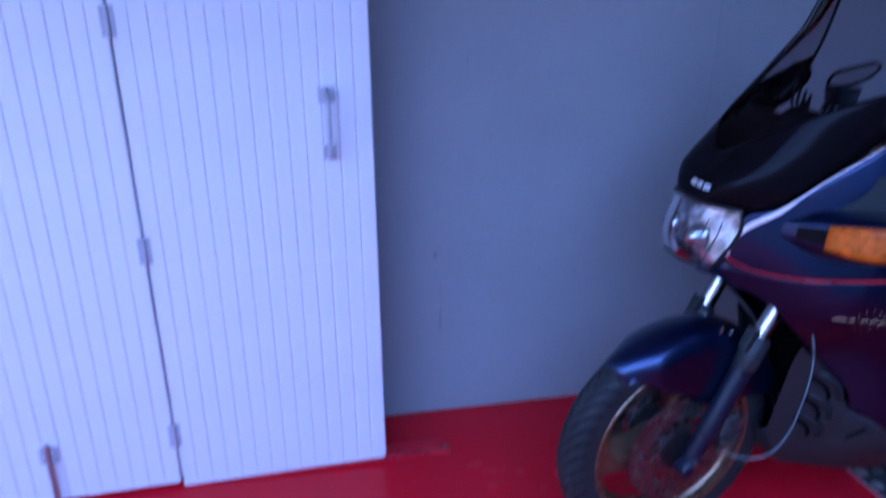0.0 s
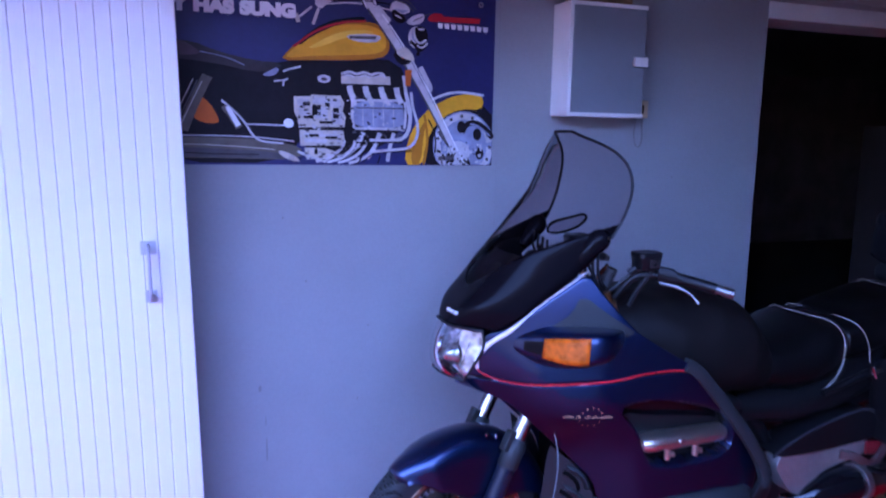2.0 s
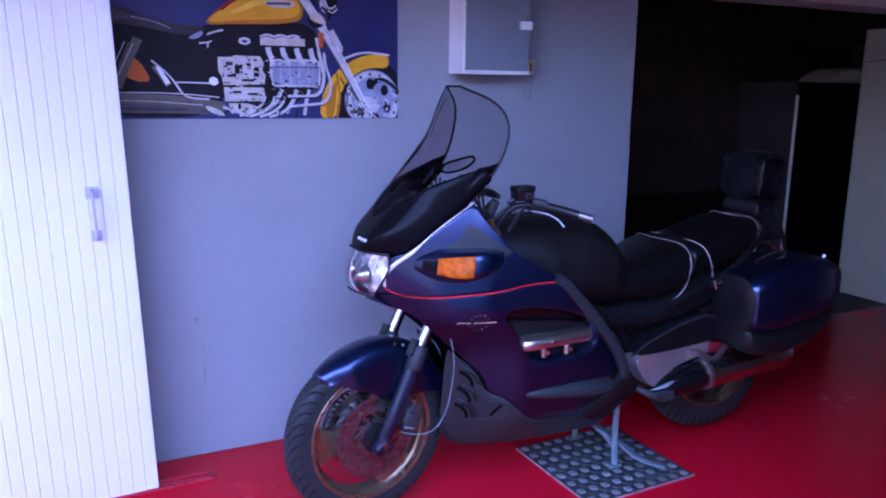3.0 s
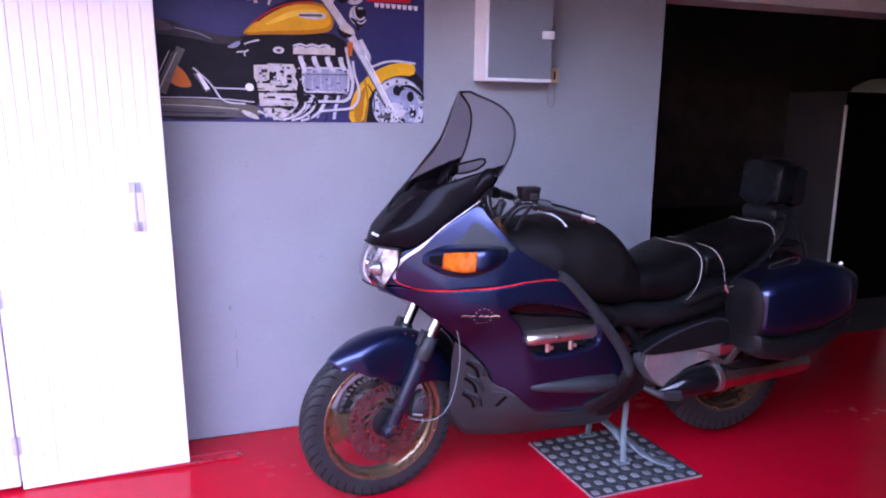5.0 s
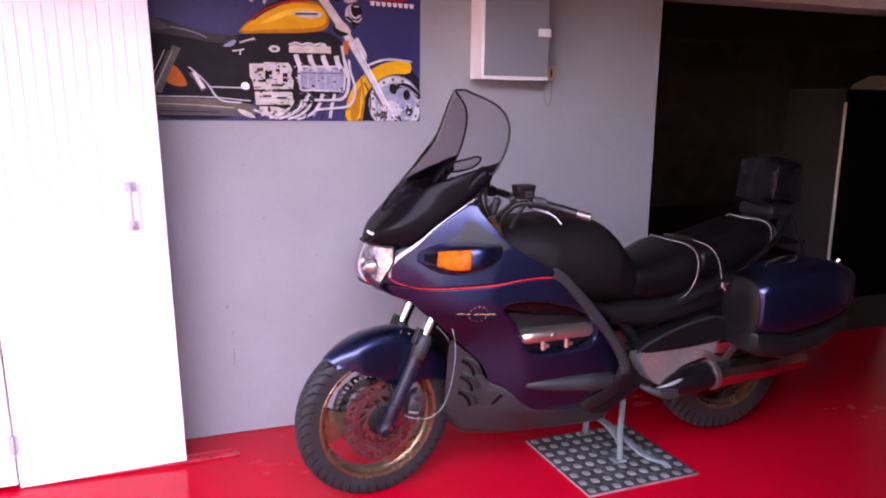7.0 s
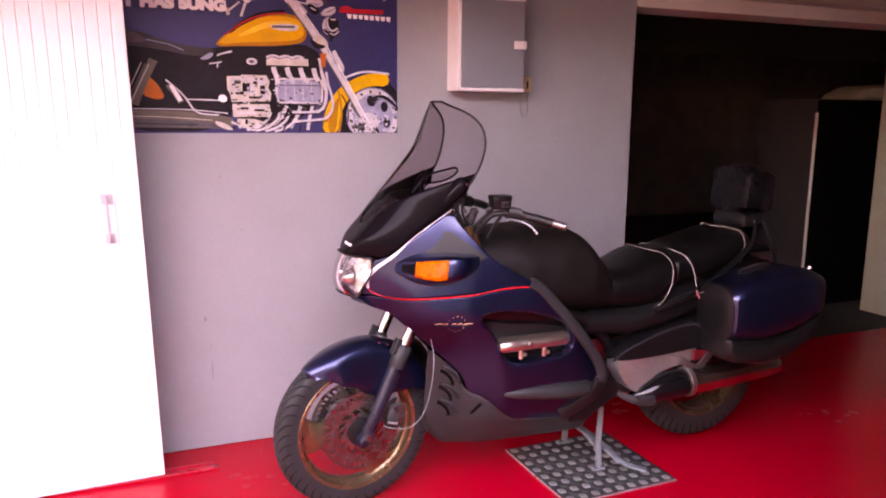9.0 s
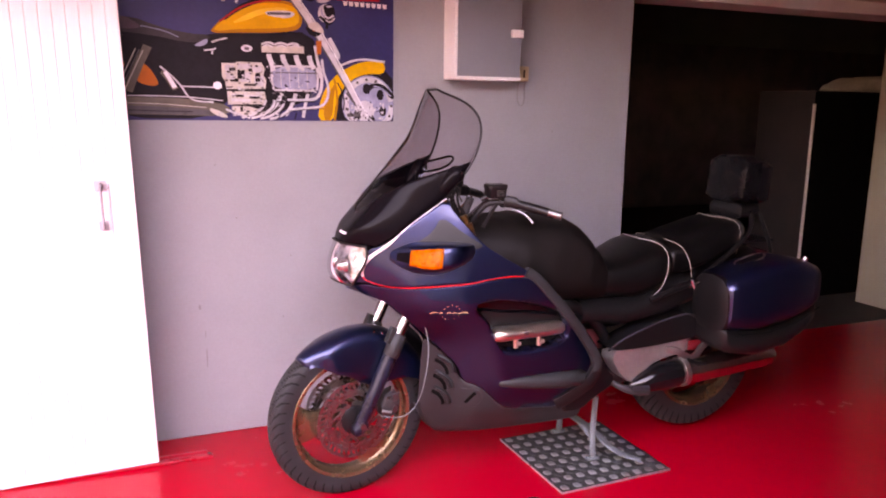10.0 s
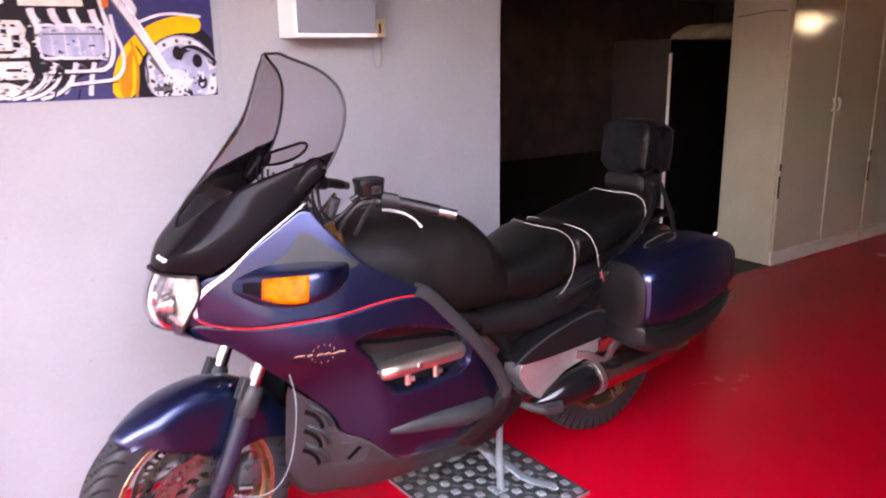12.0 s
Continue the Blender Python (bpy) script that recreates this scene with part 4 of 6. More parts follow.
for deg in (70, 76):
    c, q = math.cos(radians(deg)), math.sin(radians(deg))
    part("mudguard_bolt", tube([(0.325 * c, -0.052, 0.325 * q), (0.343 * c, -0.058, 0.343 * q)], 0.0045, 8), M_CHROME, fender)

REAR = pose(3.085, 0.0, 0.366)
rear = part("rear_wheel", tyre_mesh(0.330, 0.160, 0.224), M_TYRE, bike, "wide rear tyre held off the floor", REAR)
part("rim", rim_mesh(0.220, 0.110), M_GOLD, rear, "bronze painted rim")
for k in range(3):
    part("spoke", spoke_mesh(0.04, 0.198, radians(90 + 120 * k)), M_GOLD, rear)
part("hub", lathe([(0.0, -0.10), (0.05, -0.10), (0.085, -0.06), (0.085, 0.06), (0.05, 0.10), (0.0, 0.10)], 32), M_CASTING, rear)
part("swing_arm", tube(rounded([(2.50, -0.10, 0.36), (2.75, -0.115, 0.36), (3.07, -0.115, 0.366)], 16), 0.034, 12), M_CASTING, bike, "dark swing arm")
part("drive_case", tube(rounded([(2.50, 0.10, 0.36), (2.75, 0.115, 0.36), (3.09, 0.115, 0.366)], 16), 0.042, 12), M_CASTING, bike)
part("rear_mudguard", ([((0.365) * math.cos(a) + 3.085, y, 0.365 * math.sin(a) + 0.366) for a in np.linspace(radians(20), radians(150), 24) for y in (-0.10, -0.09, 0.0, 0.09, 0.10)], grid_faces(24, 5), True), M_BLACKPL, bike, "black inner rear mudguard")

# ---- tank, seat, tail ----


def body(stations, n=32, e=0.75):
    return loft([super_ring(x, 0, (zt + zb) / 2, w, (zt - zb) / 2, n, e) for x, zt, zb, w in stations])


tank_rows = resample([(1.86, 0.96, 0.80, 0.08), (1.90, 1.02, 0.76, 0.14), (1.98, 1.048, 0.72, 0.20), (2.10, 1.055, 0.70, 0.235), (2.20, 1.058, 0.70, 0.24), (2.30, 1.052, 0.70, 0.235), (2.39, 1.022, 0.70, 0.22),
                      (2.45, 0.965, 0.69, 0.19), (2.50, 0.900, 0.69, 0.165), (2.55, 0.83, 0.70, 0.13)], 46)
tv, tf, _ = body([tuple(r) for r in tank_rows], 64, 0.80)
folds = []
for x, y, z in tv:
    a = math.sin(34 * x + 21 * z + 9 * y) * math.sin(17 * z - 11 * x + 2) + 0.6 * math.sin(61 * x - 38 * z + 23 * y)
    b = 0.0032 * a * min(1, max(0, (z - 0.72) / 0.12))
    folds.append((x, y * (1 + b * 3), z + b))
part("tank", (folds, tf, True), M_BRA, bike, "creased black vinyl tank cover")
seat = part("rider_seat", body([(2.44, 0.84, 0.72, 0.12), (2.48, 0.862, 0.70, 0.15), (2.56, 0.866, 0.695, 0.175), (2.64, 0.878, 0.69, 0.19), (2.72, 0.918, 0.70, 0.195), (2.77, 0.932, 0.715, 0.19), (2.81, 0.925, 0.75, 0.17), (2.83, 0.89, 0.78, 0.13)]),
            M_VINYL, bike, "black vinyl rider seat with cream piping")
pill = part("pillion_seat", body([(2.80, 0.90, 0.78, 0.13), (2.83, 0.925, 0.765, 0.165), (2.92, 0.945, 0.775, 0.178), (3.02, 0.972, 0.80, 0.175), (3.12, 1.000, 0.83, 0.165), (3.19, 1.006, 0.86, 0.15), (3.235, 0.995, 0.89, 0.12), (3.255, 0.96, 0.91, 0.08)]),
            M_VINYL, bike, "black vinyl pillion seat with cream piping")


def piping(points, owner):
    full = points + [(x, -y, z) for x, y, z in reversed(points)]
    part("piping", tube(rounded(full, 70, 2), 0.0014, 8), M_PIPEDARK, owner, "cream piping")


piping([(2.705, -0.185, 0.708), (2.738, -0.197, 0.74), (2.768, -0.196, 0.79), (2.785, -0.186, 0.85), (2.786, -0.168, 0.895), (2.770, -0.125, 0.925), (2.735, -0.05, 0.930)], seat)
piping([(2.912, -0.178, 0.780), (2.895, -0.181, 0.850), (2.868, -0.165, 0.905), (2.846, -0.120, 0.926)], pill)
piping([(3.155, -0.162, 0.860), (3.180, -0.156, 0.920), (3.182, -0.142, 0.982), (3.172, -0.10, 1.004), (3.14, -0.04, 1.003)], pill)
for s in (-1, 1):
    h = part("grab_bar", tube(rounded([(2.695, s * 0.195, 0.702), (2.76, s * 0.205, 0.725), (2.875, s * 0.205, 0.757)], 14), 0.012, 10), M_BLACKPL, bike, "black grab bar under the seat")
    part("bar_clip", join(tube([(2.875, s * 0.2, 0.745), (2.92, s * 0.215, 0.765)], 0.010, 8), tube([(2.885, s * 0.21, 0.775), (2.90, s * 0.215, 0.74)], 0.008, 8)), M_CHROME, h, "bright metal clip")
tail = part("tail_section", body([(2.40, 0.72, 0.60, 0.16), (2.60, 0.71, 0.58, 0.185), (2.80, 0.77, 0.60, 0.185), (3.00, 0.81, 0.66, 0.17), (3.20, 0.87, 0.74, 0.14), (3.34, 0.86, 0.79, 0.10)]), M_BLACKPL, bike, "black tail and side covers")
for flip in (False, True):
    s = 1 if flip else -1
    edge = rounded([(2.495, 0.505), (2.56, 0.545), (2.69, 0.592), (2.82, 0.622), (2.90, 0.628), (2.938, 0.605), (2.965, 0.525), (2.836, 0.513), (2.65, 0.502)], 44, 1, True)
    rings = [[(2.75 + (x - 2.75) * k, s * y, 0.56 + (z - 0.56) * k) for x, z in edge] for y, k in ((0.10, 1.0), (0.196, 1.0), (0.206, 0.97))]
    d = loft(rings)
    p = part("side_cover", d, M_BLACKPL, bike, "black side cover with a raised rim")
    part("cover_rim", tube([(x, s * 0.204, z) for x, z in rounded([(2.50, 0.510), (2.56, 0.548), (2.69, 0.594), (2.82, 0.625), (2.90, 0.630), (2.935, 0.61), (2.955, 0.545)], 40, 1)], 0.004, 8), M_GREYPL, p)
    guard = rounded([(2.505, 0.500), (2.66, 0.503), (2.828, 0.515), (2.930, 0.518), (2.945, 0.478), (2.870, 0.455), (2.800, 0.448), (2.70, 0.42), (2.645, 0.352), (2.575, 0.378)], 40, 1, True)
    rings = [[(2.66 + (x - 2.66) * k, s * (y - 0.10 * (z - 0.42)), 0.45 + (z - 0.45) * k) for x, z in guard] for y, k in ((0.12, 1.0), (0.192, 1.0), (0.200, 0.97))]
    part("engine_guard_plate", loft(rings), M_BAREALLOY, bike, "worn bare alloy plate above the footrest")
    mega = part("exhaust_collector", tube(rounded([(2.600, s * 0.18, 0.335), (2.66, s * 0.205, 0.350), (2.74, s * 0.22, 0.375), (2.82, s * 0.225, 0.385), (2.852, s * 0.225, 0.386)], 20), np.interp(np.linspace(0, 1, 20), (0, 0.25, 0.6, 0.85, 1), (0.016, 0.040, 0.058, 0.060, 0.052)), 20), M_GLOSSBLK, bike, "gloss black exhaust cone")
    sil = part("silencer", tube([(2.83, s * 0.225, 0.386), (2.85, s * 0.225, 0.387), (3.30, s * 0.225, 0.408), (3.33, s * 0.225, 0.409), (3.335, s * 0.225, 0.409)], (0.05, 0.060, 0.050, 0.046, 0.03), 24), M_SILENCER, bike, "brushed steel silencer")
    part("silencer_band", tube([(2.842, s * 0.225, 0.3865), (2.862, s * 0.225, 0.3875)], 0.0625, 24), M_STEEL, sil)
    br = part("pillion_bracket", tube(rounded([(2.775, s * 0.215, 0.488), (2.815, s * 0.238, 0.486), (2.86, s * 0.240, 0.455), (2.90, s * 0.238, 0.44), (2.97, s * 0.225, 0.50), (3.02, s * 0.21, 0.50)], 24, 1), 0.0, 8, flat=(0.030, 0.014, (0, s, 0))), M_ALLOY, bike, "cast alloy pillion footrest bracket")
    part("pillion_peg", tube([(2.86, s * 0.245, 0.440), (2.90, s * 0.262, 0.425), (2.965, s * 0.262, 0.415)], 0.013, 10), M_BLACKPL, br, "folded black rubber footrest")
    part("side_reflector", box(2.897, 2.972, s * 0.206 - 0.006, s * 0.206 + 0.006, 0.468, 0.512), M_REFLECT, bike, "red side reflector", bevel=0.003)
    peg = part("rider_footrest", tube(rounded([(2.50, s * 0.20, 0.385), (2.54, s * 0.24, 0.365), (2.60, s * 0.262, 0.342), (2.665, s * 0.262, 0.335)], 14, 1), (0.010, 0.011, 0.012, 0.013, 0.014, 0.015, 0.016, 0.016, 0.016, 0.016, 0.016, 0.015, 0.014, 0.012), 10), M_CASTING, bike, "rider footrest with a worn plate")
    part("peg_rubber", tube([(2.58, s * 0.263, 0.362), (2.66, s * 0.263, 0.352)], 0.012, 8), M_GREYPL, peg)

# panniers
for flip in (False, True):
    s = 1 if flip else -1
    lid, base = [], []
    for x, k in ((2.876, 0.40), (2.880, 0.70), (2.892, 0.87), (2.93, 0.97), (3.05, 1.0), (3.20, 1.0), (3.30, 0.97), (3.355, 0.88), (3.382, 0.68), (3.392, 0.35)):
        zt = float(np.interp(x, (2.86, 2.95, 3.10, 3.25, 3.40), (0.79, 0.825, 0.865, 0.875, 0.82)))
        zm = float(np.interp(x, (2.86, 2.95, 3.08, 3.25, 3.40), (0.605, 0.578, 0.572, 0.606, 0.678)))
        zb = float(np.interp(x, (2.86, 2.95, 3.1, 3.25, 3.40), (0.54, 0.485, 0.475, 0.515, 0.63)))
        cz, hh = (zt + zm) / 2, (zt - zm) / 2
        lid.append(super_ring(x, s * 0.275, cz + (zm - cz) * (1 - k) * 0.0, 0.130 * k, hh * (0.72 + 0.28 * k), 36, 0.50))
        cz, hh = (zm + zb) / 2, (zm - zb) / 2
        base.append(super_ring(x, s * 0.268, cz, 0.120 * k, (hh + 0.012) * (0.60 + 0.40 * k), 28, 0.6))
    shell = part("pannier", loft(base), M_BLACKPL, bike, "hard pannier with a black base", pose(0.055, 0, 0))
    part("pannier_lid", loft(lid), M_PAINT, shell, "deep blue gloss pannier lid")
    rim = [(q[0], s * (0.275 + 0.128 * min(1, 0.9)), float(np.interp(q[0], (2.86, 2.95, 3.08, 3.25, 3.40), (0.605, 0.578, 0.572, 0.606, 0.678)))) for q in [(x, 0, 0) for x in np.linspace(2.93, 3.36, 20)]]
    part("pannier_seam", tube(rim, 0.0016, 6), M_GAP, shell, "thin dark seam line")
    part("lid_pad", loft([super_ring(x, s * 0.263, z, 0.020 * k, 0.008, 16, 0.6) for x, z, k in ((3.015, 0.836, 0.3), (3.025, 0.840, 1.0), (3.13, 0.868, 1.0), (3.145, 0.870, 0.3))]), M_BLACKPL, shell, "ribbed rubber pad")
    part("pannier_lock", tube([(3.345, s * 0.30, 0.845), (3.352, s * 0.305, 0.855)], 0.010, 10), M_CHROME, shell, "bright lock barrel")
    part("front_moulding", loft([super_ring(x, s * 0.270, 0.690, w, h, 20, 0.7) for x, w, h in ((2.866, 0.05, 0.07), (2.870, 0.085, 0.100), (2.880, 0.105, 0.118), (2.898, 0.112, 0.122))]), M_BLACKPL, shell, "black front moulding")
    part("rack_stay", tube(rounded([(2.99, s * 0.19, 0.800), (3.06, s * 0.185, 0.845), (3.17, s * 0.165, 0.905), (3.27, s * 0.125, 0.965), (3.29, s * 0.09, 1.02)], 18), 0.011, 10), M_BLACKPL, bike, "black tube carrying the backrest")
    part("pad_frame", tube(rounded([(3.00, s * 0.235, 0.838), (3.14, s * 0.235, 0.876), (3.16, s * 0.285, 0.874), (3.03, s * 0.295, 0.838)], 28, 1, True), 0.0035, 6, closed=True), M_ALLOY, shell, "worn metal frame")
    part("rack_stay", tube(rounded([(3.42, s * 0.10, 0.83), (3.395, s * 0.10, 0.90), (3.36, s * 0.09, 0.98), (3.335, s * 0.07, 1.05)], 18), 0.009, 10), M_BLACKPL, bike, "black tube carrying the backrest")


def back_pad(stations, half, low, high):
    """A cushion across the bike, built of rounded outlines along its depth."""
    return loft([[(3.245 + dx + 0.10 * (z - 1.09), y, z) for y, z in rounded([(-half * 0.96 * k, low + 0.02 * (1 - k)), (-half * k, (low + high) / 2), (-half * 0.93 * k, high - 0.03 * (1 - k)), (half * 0.93 * k, high - 0.03 * (1 - k)),
                 (half * k, (low + high) / 2), (half * 0.96 * k, low + 0.02 * (1 - k))], 36, 1, True)] for dx, k in stations])


backrest = part("backrest", back_pad(((-0.048, 0.62), (-0.045, 0.80), (-0.036, 0.93), (-0.018, 0.99), (0.02, 1.0), (0.045, 0.98), (0.055, 0.90), (0.058, 0.7)), 0.125, 1.065, 1.272), M_REST, bike, "padded black vinyl passenger backrest")
part("backrest_shell", back_pad(((0.056, 0.70), (0.058, 0.86), (0.072, 0.95), (0.105, 0.96), (0.122, 0.88), (0.126, 0.65)), 0.122, 1.05, 1.255), M_GLOSSBLK, backrest, "gloss black moulded shell behind the pad")
part("backrest_base", loft([super_ring(x, 0, z, w, h, 20, 0.6) for x, z, w, h in ((3.215, 1.028, 0.085, 0.02), (3.225, 1.030, 0.10, 0.036), (3.30, 1.035, 0.10, 0.040), (3.335, 1.040, 0.09, 0.03))]), M_BLACKPL, backrest, "black bracket under the pad")
part("base_bolt", tube([(3.27, -0.099, 1.030), (3.27, -0.106, 1.030)], 0.006, 8), M_CHROME, backrest)
part("tail_lamp", loft([super_ring(x, 0, 0.80, w, 0.045, 20, 0.6) for x, w in ((3.33, 0.12), (3.40, 0.11), (3.42, 0.09))]), M_REFLECT, bike, "red tail lamp")
part("luggage_rack", box(3.20, 3.44, -0.09, 0.09, 0.885, 0.900), M_BLACKPL, bike, "black luggage rack plate", bevel=0.005)

# handlebars
for s in (-1, 1):
    bar = part("handlebar", tube(rounded([(1.905, s * 0.145, 1.045), (1.930, s * 0.165, 1.095), (1.965, s * 0.185, 1.134), (2.07, s * 0.235, 1.118), (2.16, s * 0.310, 1.092)], 24), 0.011, 10), M_BLACKPL, bike, "black handlebar")
    part("grip", tube([(2.05, s * 0.222, 1.123), (2.06, s * 0.229, 1.121), (2.10, s * 0.258, 1.111), (2.145, s * 0.296, 1.097)], (0.019, 0.0165, 0.0165, 0.0165), 14), M_BLACKPL, bar, "ribbed black rubber grip")
    part("bar_end", tube([(2.145, s * 0.296, 1.097), (2.182, s * 0.325, 1.086)], 0.0150, 14), M_LEVER, bar, "bright bar-end weight")
    res = part("fluid_reservoir", loft([[(1.980 + dx * k, s * 0.195 + dy * k, z) for dx, dy in ((-0.035, -0.022), (-0.028, -0.029), (0.028, -0.029), (0.035, -0.022), (0.035, 0.022), (0.028, 0.029), (-0.028, 0.029), (-0.035, 0.022))] for z, k in ((1.145, 0.85), (1.15, 0.95), (1.178, 1.0), (1.181, 1.06), (1.192, 1.06), (1.195, 0.98))]), M_BLACKPL, bike, "black fluid reservoir on the handlebar")
    part("sight_glass", box(1.972, 2.000, s * 0.226 - 0.002, s * 0.226 + 0.002, 1.153, 1.175), M_LEVER, res)
    part("switch_box", loft([super_ring(x, s * y, z, 0.024, 0.024, 14, 0.6) for x, y, z in ((2.005, 0.197, 1.133), (2.012, 0.2, 1.131), (2.04, 0.218, 1.126), (2.048, 0.222, 1.124))]), M_BLACKPL, bar)
    part("lever", tube(rounded([(1.995, s * 0.240, 1.112), (2.025, s * 0.275, 1.108), (2.05, s * 0.300, 1.095), (2.07, s * 0.318, 1.066)], 16), (0.005,) * 8 + (0.004,) * 6 + (0.005, 0.006), 8), M_LEVER, bar, "polished lever")
    part("bar_strut", tube([(1.955, s * 0.190, 1.142), (1.915, s * 0.165, 1.100), (1.880, s * 0.145, 1.065)], 0.006, 8), M_BLACKPL, bar)
    part("bar_strut", tube([(1.995, s * 0.205, 1.140), (1.965, s * 0.185, 1.085), (1.945, s * 0.170, 1.035)], 0.007, 8), M_BLACKPL, bar)
    part("mirror_stub", tube([(1.925, s * 0.190, 1.138), (1.945, s * 0.195, 1.150)], 0.008, 8), M_BLACKPL, bar)
    part("clamp", tube([(1.875, s * 0.11, 1.03), (1.905, s * 0.14, 1.14)], 0.016, 10), M_CASTING, bike)
for x, y, z in ((1.862, -0.178, 1.082), (1.888, -0.168, 1.050), (1.905, -0.150, 1.020)):
    part("relay", tube([(x, y, z), (x + 0.012, y - 0.004, z - 0.030)], (0.013, 0.011), 12), M_COPPER, bike, "copper coloured electrical part")
part("top_yoke", loft([super_ring(x, 0, 1.03, w, 0.018, 16, 0.6) for x, w in ((1.80, 0.06), (1.83, 0.12), (1.88, 0.13), (1.92, 0.06))]), M_CASTING, bike)
for k in range(7):
    part("cable", tube(rounded([(1.80 + 0.012 * k, -0.14 + 0.018 * k, 1.02 - 0.01 * k), (1.83 + 0.01 * k, -0.13, 1.08), (1.87, -0.11 + 0.01 * k, 1.06), (1.90 + 0.01 * k, -0.15 + 0.02 * k, 1.13)], 14), 0.0055, 7), (M_BLACKPL, M_COPPER, M_BLACKPL, M_CABLE)[k % 4], bike)
part("instrument_panel", loft([super_ring(x, 0, z, w, h, 20, 0.6) for x, z, w, h in ((1.72, 1.08, 0.12, 0.06), (1.76, 1.10, 0.14, 0.07), (1.80, 1.09, 0.13, 0.06))]), M_BLACKPL, bike, "black instrument panel")

# centre stand
for s in (-1, 1):
    part("stand_leg", tube([(2.505, s * 0.125, 0.285), (2.497, s * 0.128, 0.15), (2.497, s * 0.14, 0.018)], (0.0125, 0.0125, 0.0140), 10), M_STANDGREY, bike, "grey steel centre stand leg")
    part("stand_foot", loft([super_ring(x, s * 0.14, 0.020, 0.014, 0.008, 12, 0.6) for x in (2.468, 2.472, 2.515, 2.52)]), M_STANDGREY, bike)
part("stand_brace", tube([(2.430, 0.135, 0.165), (2.49, 0.0, 0.145), (2.497, -0.128, 0.10)], 0.010, 8), M_STANDGREY, bike)
part("stand_tang", tube(rounded([(2.46, 0.02, 0.165), (2.53, -0.10, 0.11), (2.585, -0.18, 0.045), (2.665, -0.245, 0.028)], 18, 1), 0.0, 10, flat=(0.042, 0.012, (0, 0, 1))), M_STANDGREY, bike, "grey steel stand lever")

# ---- chequer plate, floor cap ----
plate = thing("chequer_plate", pose(2.488, 2.220, 0.0, 0, 0, 1.5), "worn aluminium chequer plate lying under the centre stand", "floor plate")
part("plate_sheet", box(-0.260, 0.260, -0.255, 0.255, 0.0008, 0.0085), M_PLATE, plate, bevel=0.0015)
part("plate_rim", join(box(-0.260, 0.260, -0.2575, -0.2552, 0.001, 0.0092), box(-0.2625, -0.2602, -0.255, 0.255, 0.001, 0.0092)), M_TREAD, plate, "bright cut edge")


def lozenge(name, rx, ry, high, mat, power=0.45):
    """A raised mark of the tread pattern, rounded off at its top."""
    v = []
    for z, k in ((0.0, 1.0), (high * 0.7, 0.90), (high, 0.70)):
        for a in range(12):
            w = 2 * math.pi * a / 12
            c, q = math.cos(w), math.sin(w)
            v.append((rx * k * math.copysign(abs(c) ** power, c), ry * k * math.copysign(abs(q) ** power, q), z))
    me = mesh_from(name, v, grid_faces(3, 12, wrap_v=True) + [tuple(range(24, 36))], True)
    me.materials.append(mat)
    return me


TREAD = lozenge("tread", 0.0165, 0.0175, 0.0030, M_TREAD)
# Crosswise marks are the same metal; a darker colour puts in their shade.
BETWEEN = lozenge("tread", 0.021, 0.0065, 0.0018, M_PLATE, 0.8)
for i in range(8):
    for j in range(9):
        part("tread", TREAD, None, plate, place=pose(-0.232 + 0.058 * j, -0.2275 + 0.065 * i, 0.0085, 0, 0, -6))
        if i < 7 and j < 8:
            part("tread", BETWEEN, None, plate, place=pose(-0.203 + 0.058 * j, -0.195 + 0.065 * i, 0.0085, 0, 0, -48))

cap = thing("floor_cap", pose(2.100, 1.930, 0.0), "small round chromed cap set in the red floor", "floor cap")
part("cap_ring", spin(lathe([(0.0, 0.004), (0.030, 0.004), (0.038, 0.007), (0.045, 0.006), (0.048, 0.0)], 32), pose(0, 0, 0, 90)), M_CHROME, cap)
part("cap_bar", tube(rounded([(-0.028, 0.0, 0.006), (-0.02, 0, 0.014), (0.02, 0.0, 0.014), (0.028, 0.0, 0.006)], 12), 0.006, 8), M_STEEL, cap)

# ---- meter box on the wall ----
meter = thing("meter_box", pose(0, 0, 0), "grey and white steel meter box fixed to the wall", "meter box")
part("box_body", box(2.128, 2.463, 2.856, WALL - 0.001, 1.588, 2.008), M_BOXWHITE, meter, "white enamelled box body", bevel=0.004)
part("box_frame", join(box(2.128, 2.142, 2.848, 2.8555, 1.588, 2.008), box(2.1425, 2.463, 2.848, 2.8555, 1.588, 1.602), box(2.1425, 2.463, 2.848, 2.8555, 1.994, 2.008)), M_BOXWHITE, meter, "white front frame")
door = part("box_door", box(2.143, 2.458, 2.846, 2.8552, 1.603, 1.993), M_METALBOX, meter, "dull blue-grey box door", bevel=0.002)
part("door_latch", box(2.405, 2.466, 2.832, 2.8455, 1.780, 1.815), M_BOXWHITE, door, "white latch", bevel=0.003)
part("latch_slot", box(2.430, 2.446, 2.830, 2.8318, 1.790, 1.806), M_TAG, door)
sensor = thing("cable_connector", pose(2.535, 2.965, 1.625), "small tan plastic connector with a looped cable", "connector")
part("connector_body", box(-0.026, 0.026, -0.015, 0.016, -0.035, 0.035), M_TAN, sensor, bevel=0.004)
part("connector_slot", box(-0.004, 0.004, -0.017, -0.0155, -0.018, 0.018), M_GAP, sensor)
part("looped_cable", tube(rounded([(-0.018, 0.0, -0.035), (-0.03, -0.002, -0.09), (-0.022, -0.004, -0.145), (0.0, -0.004, -0.155), (0.014, -0.002, -0.12), (0.010, 0.0, -0.06), (0.016, 0.0, -0.035)], 34), 0.0028, 6), M_CABLE, sensor, "thin grey cable")
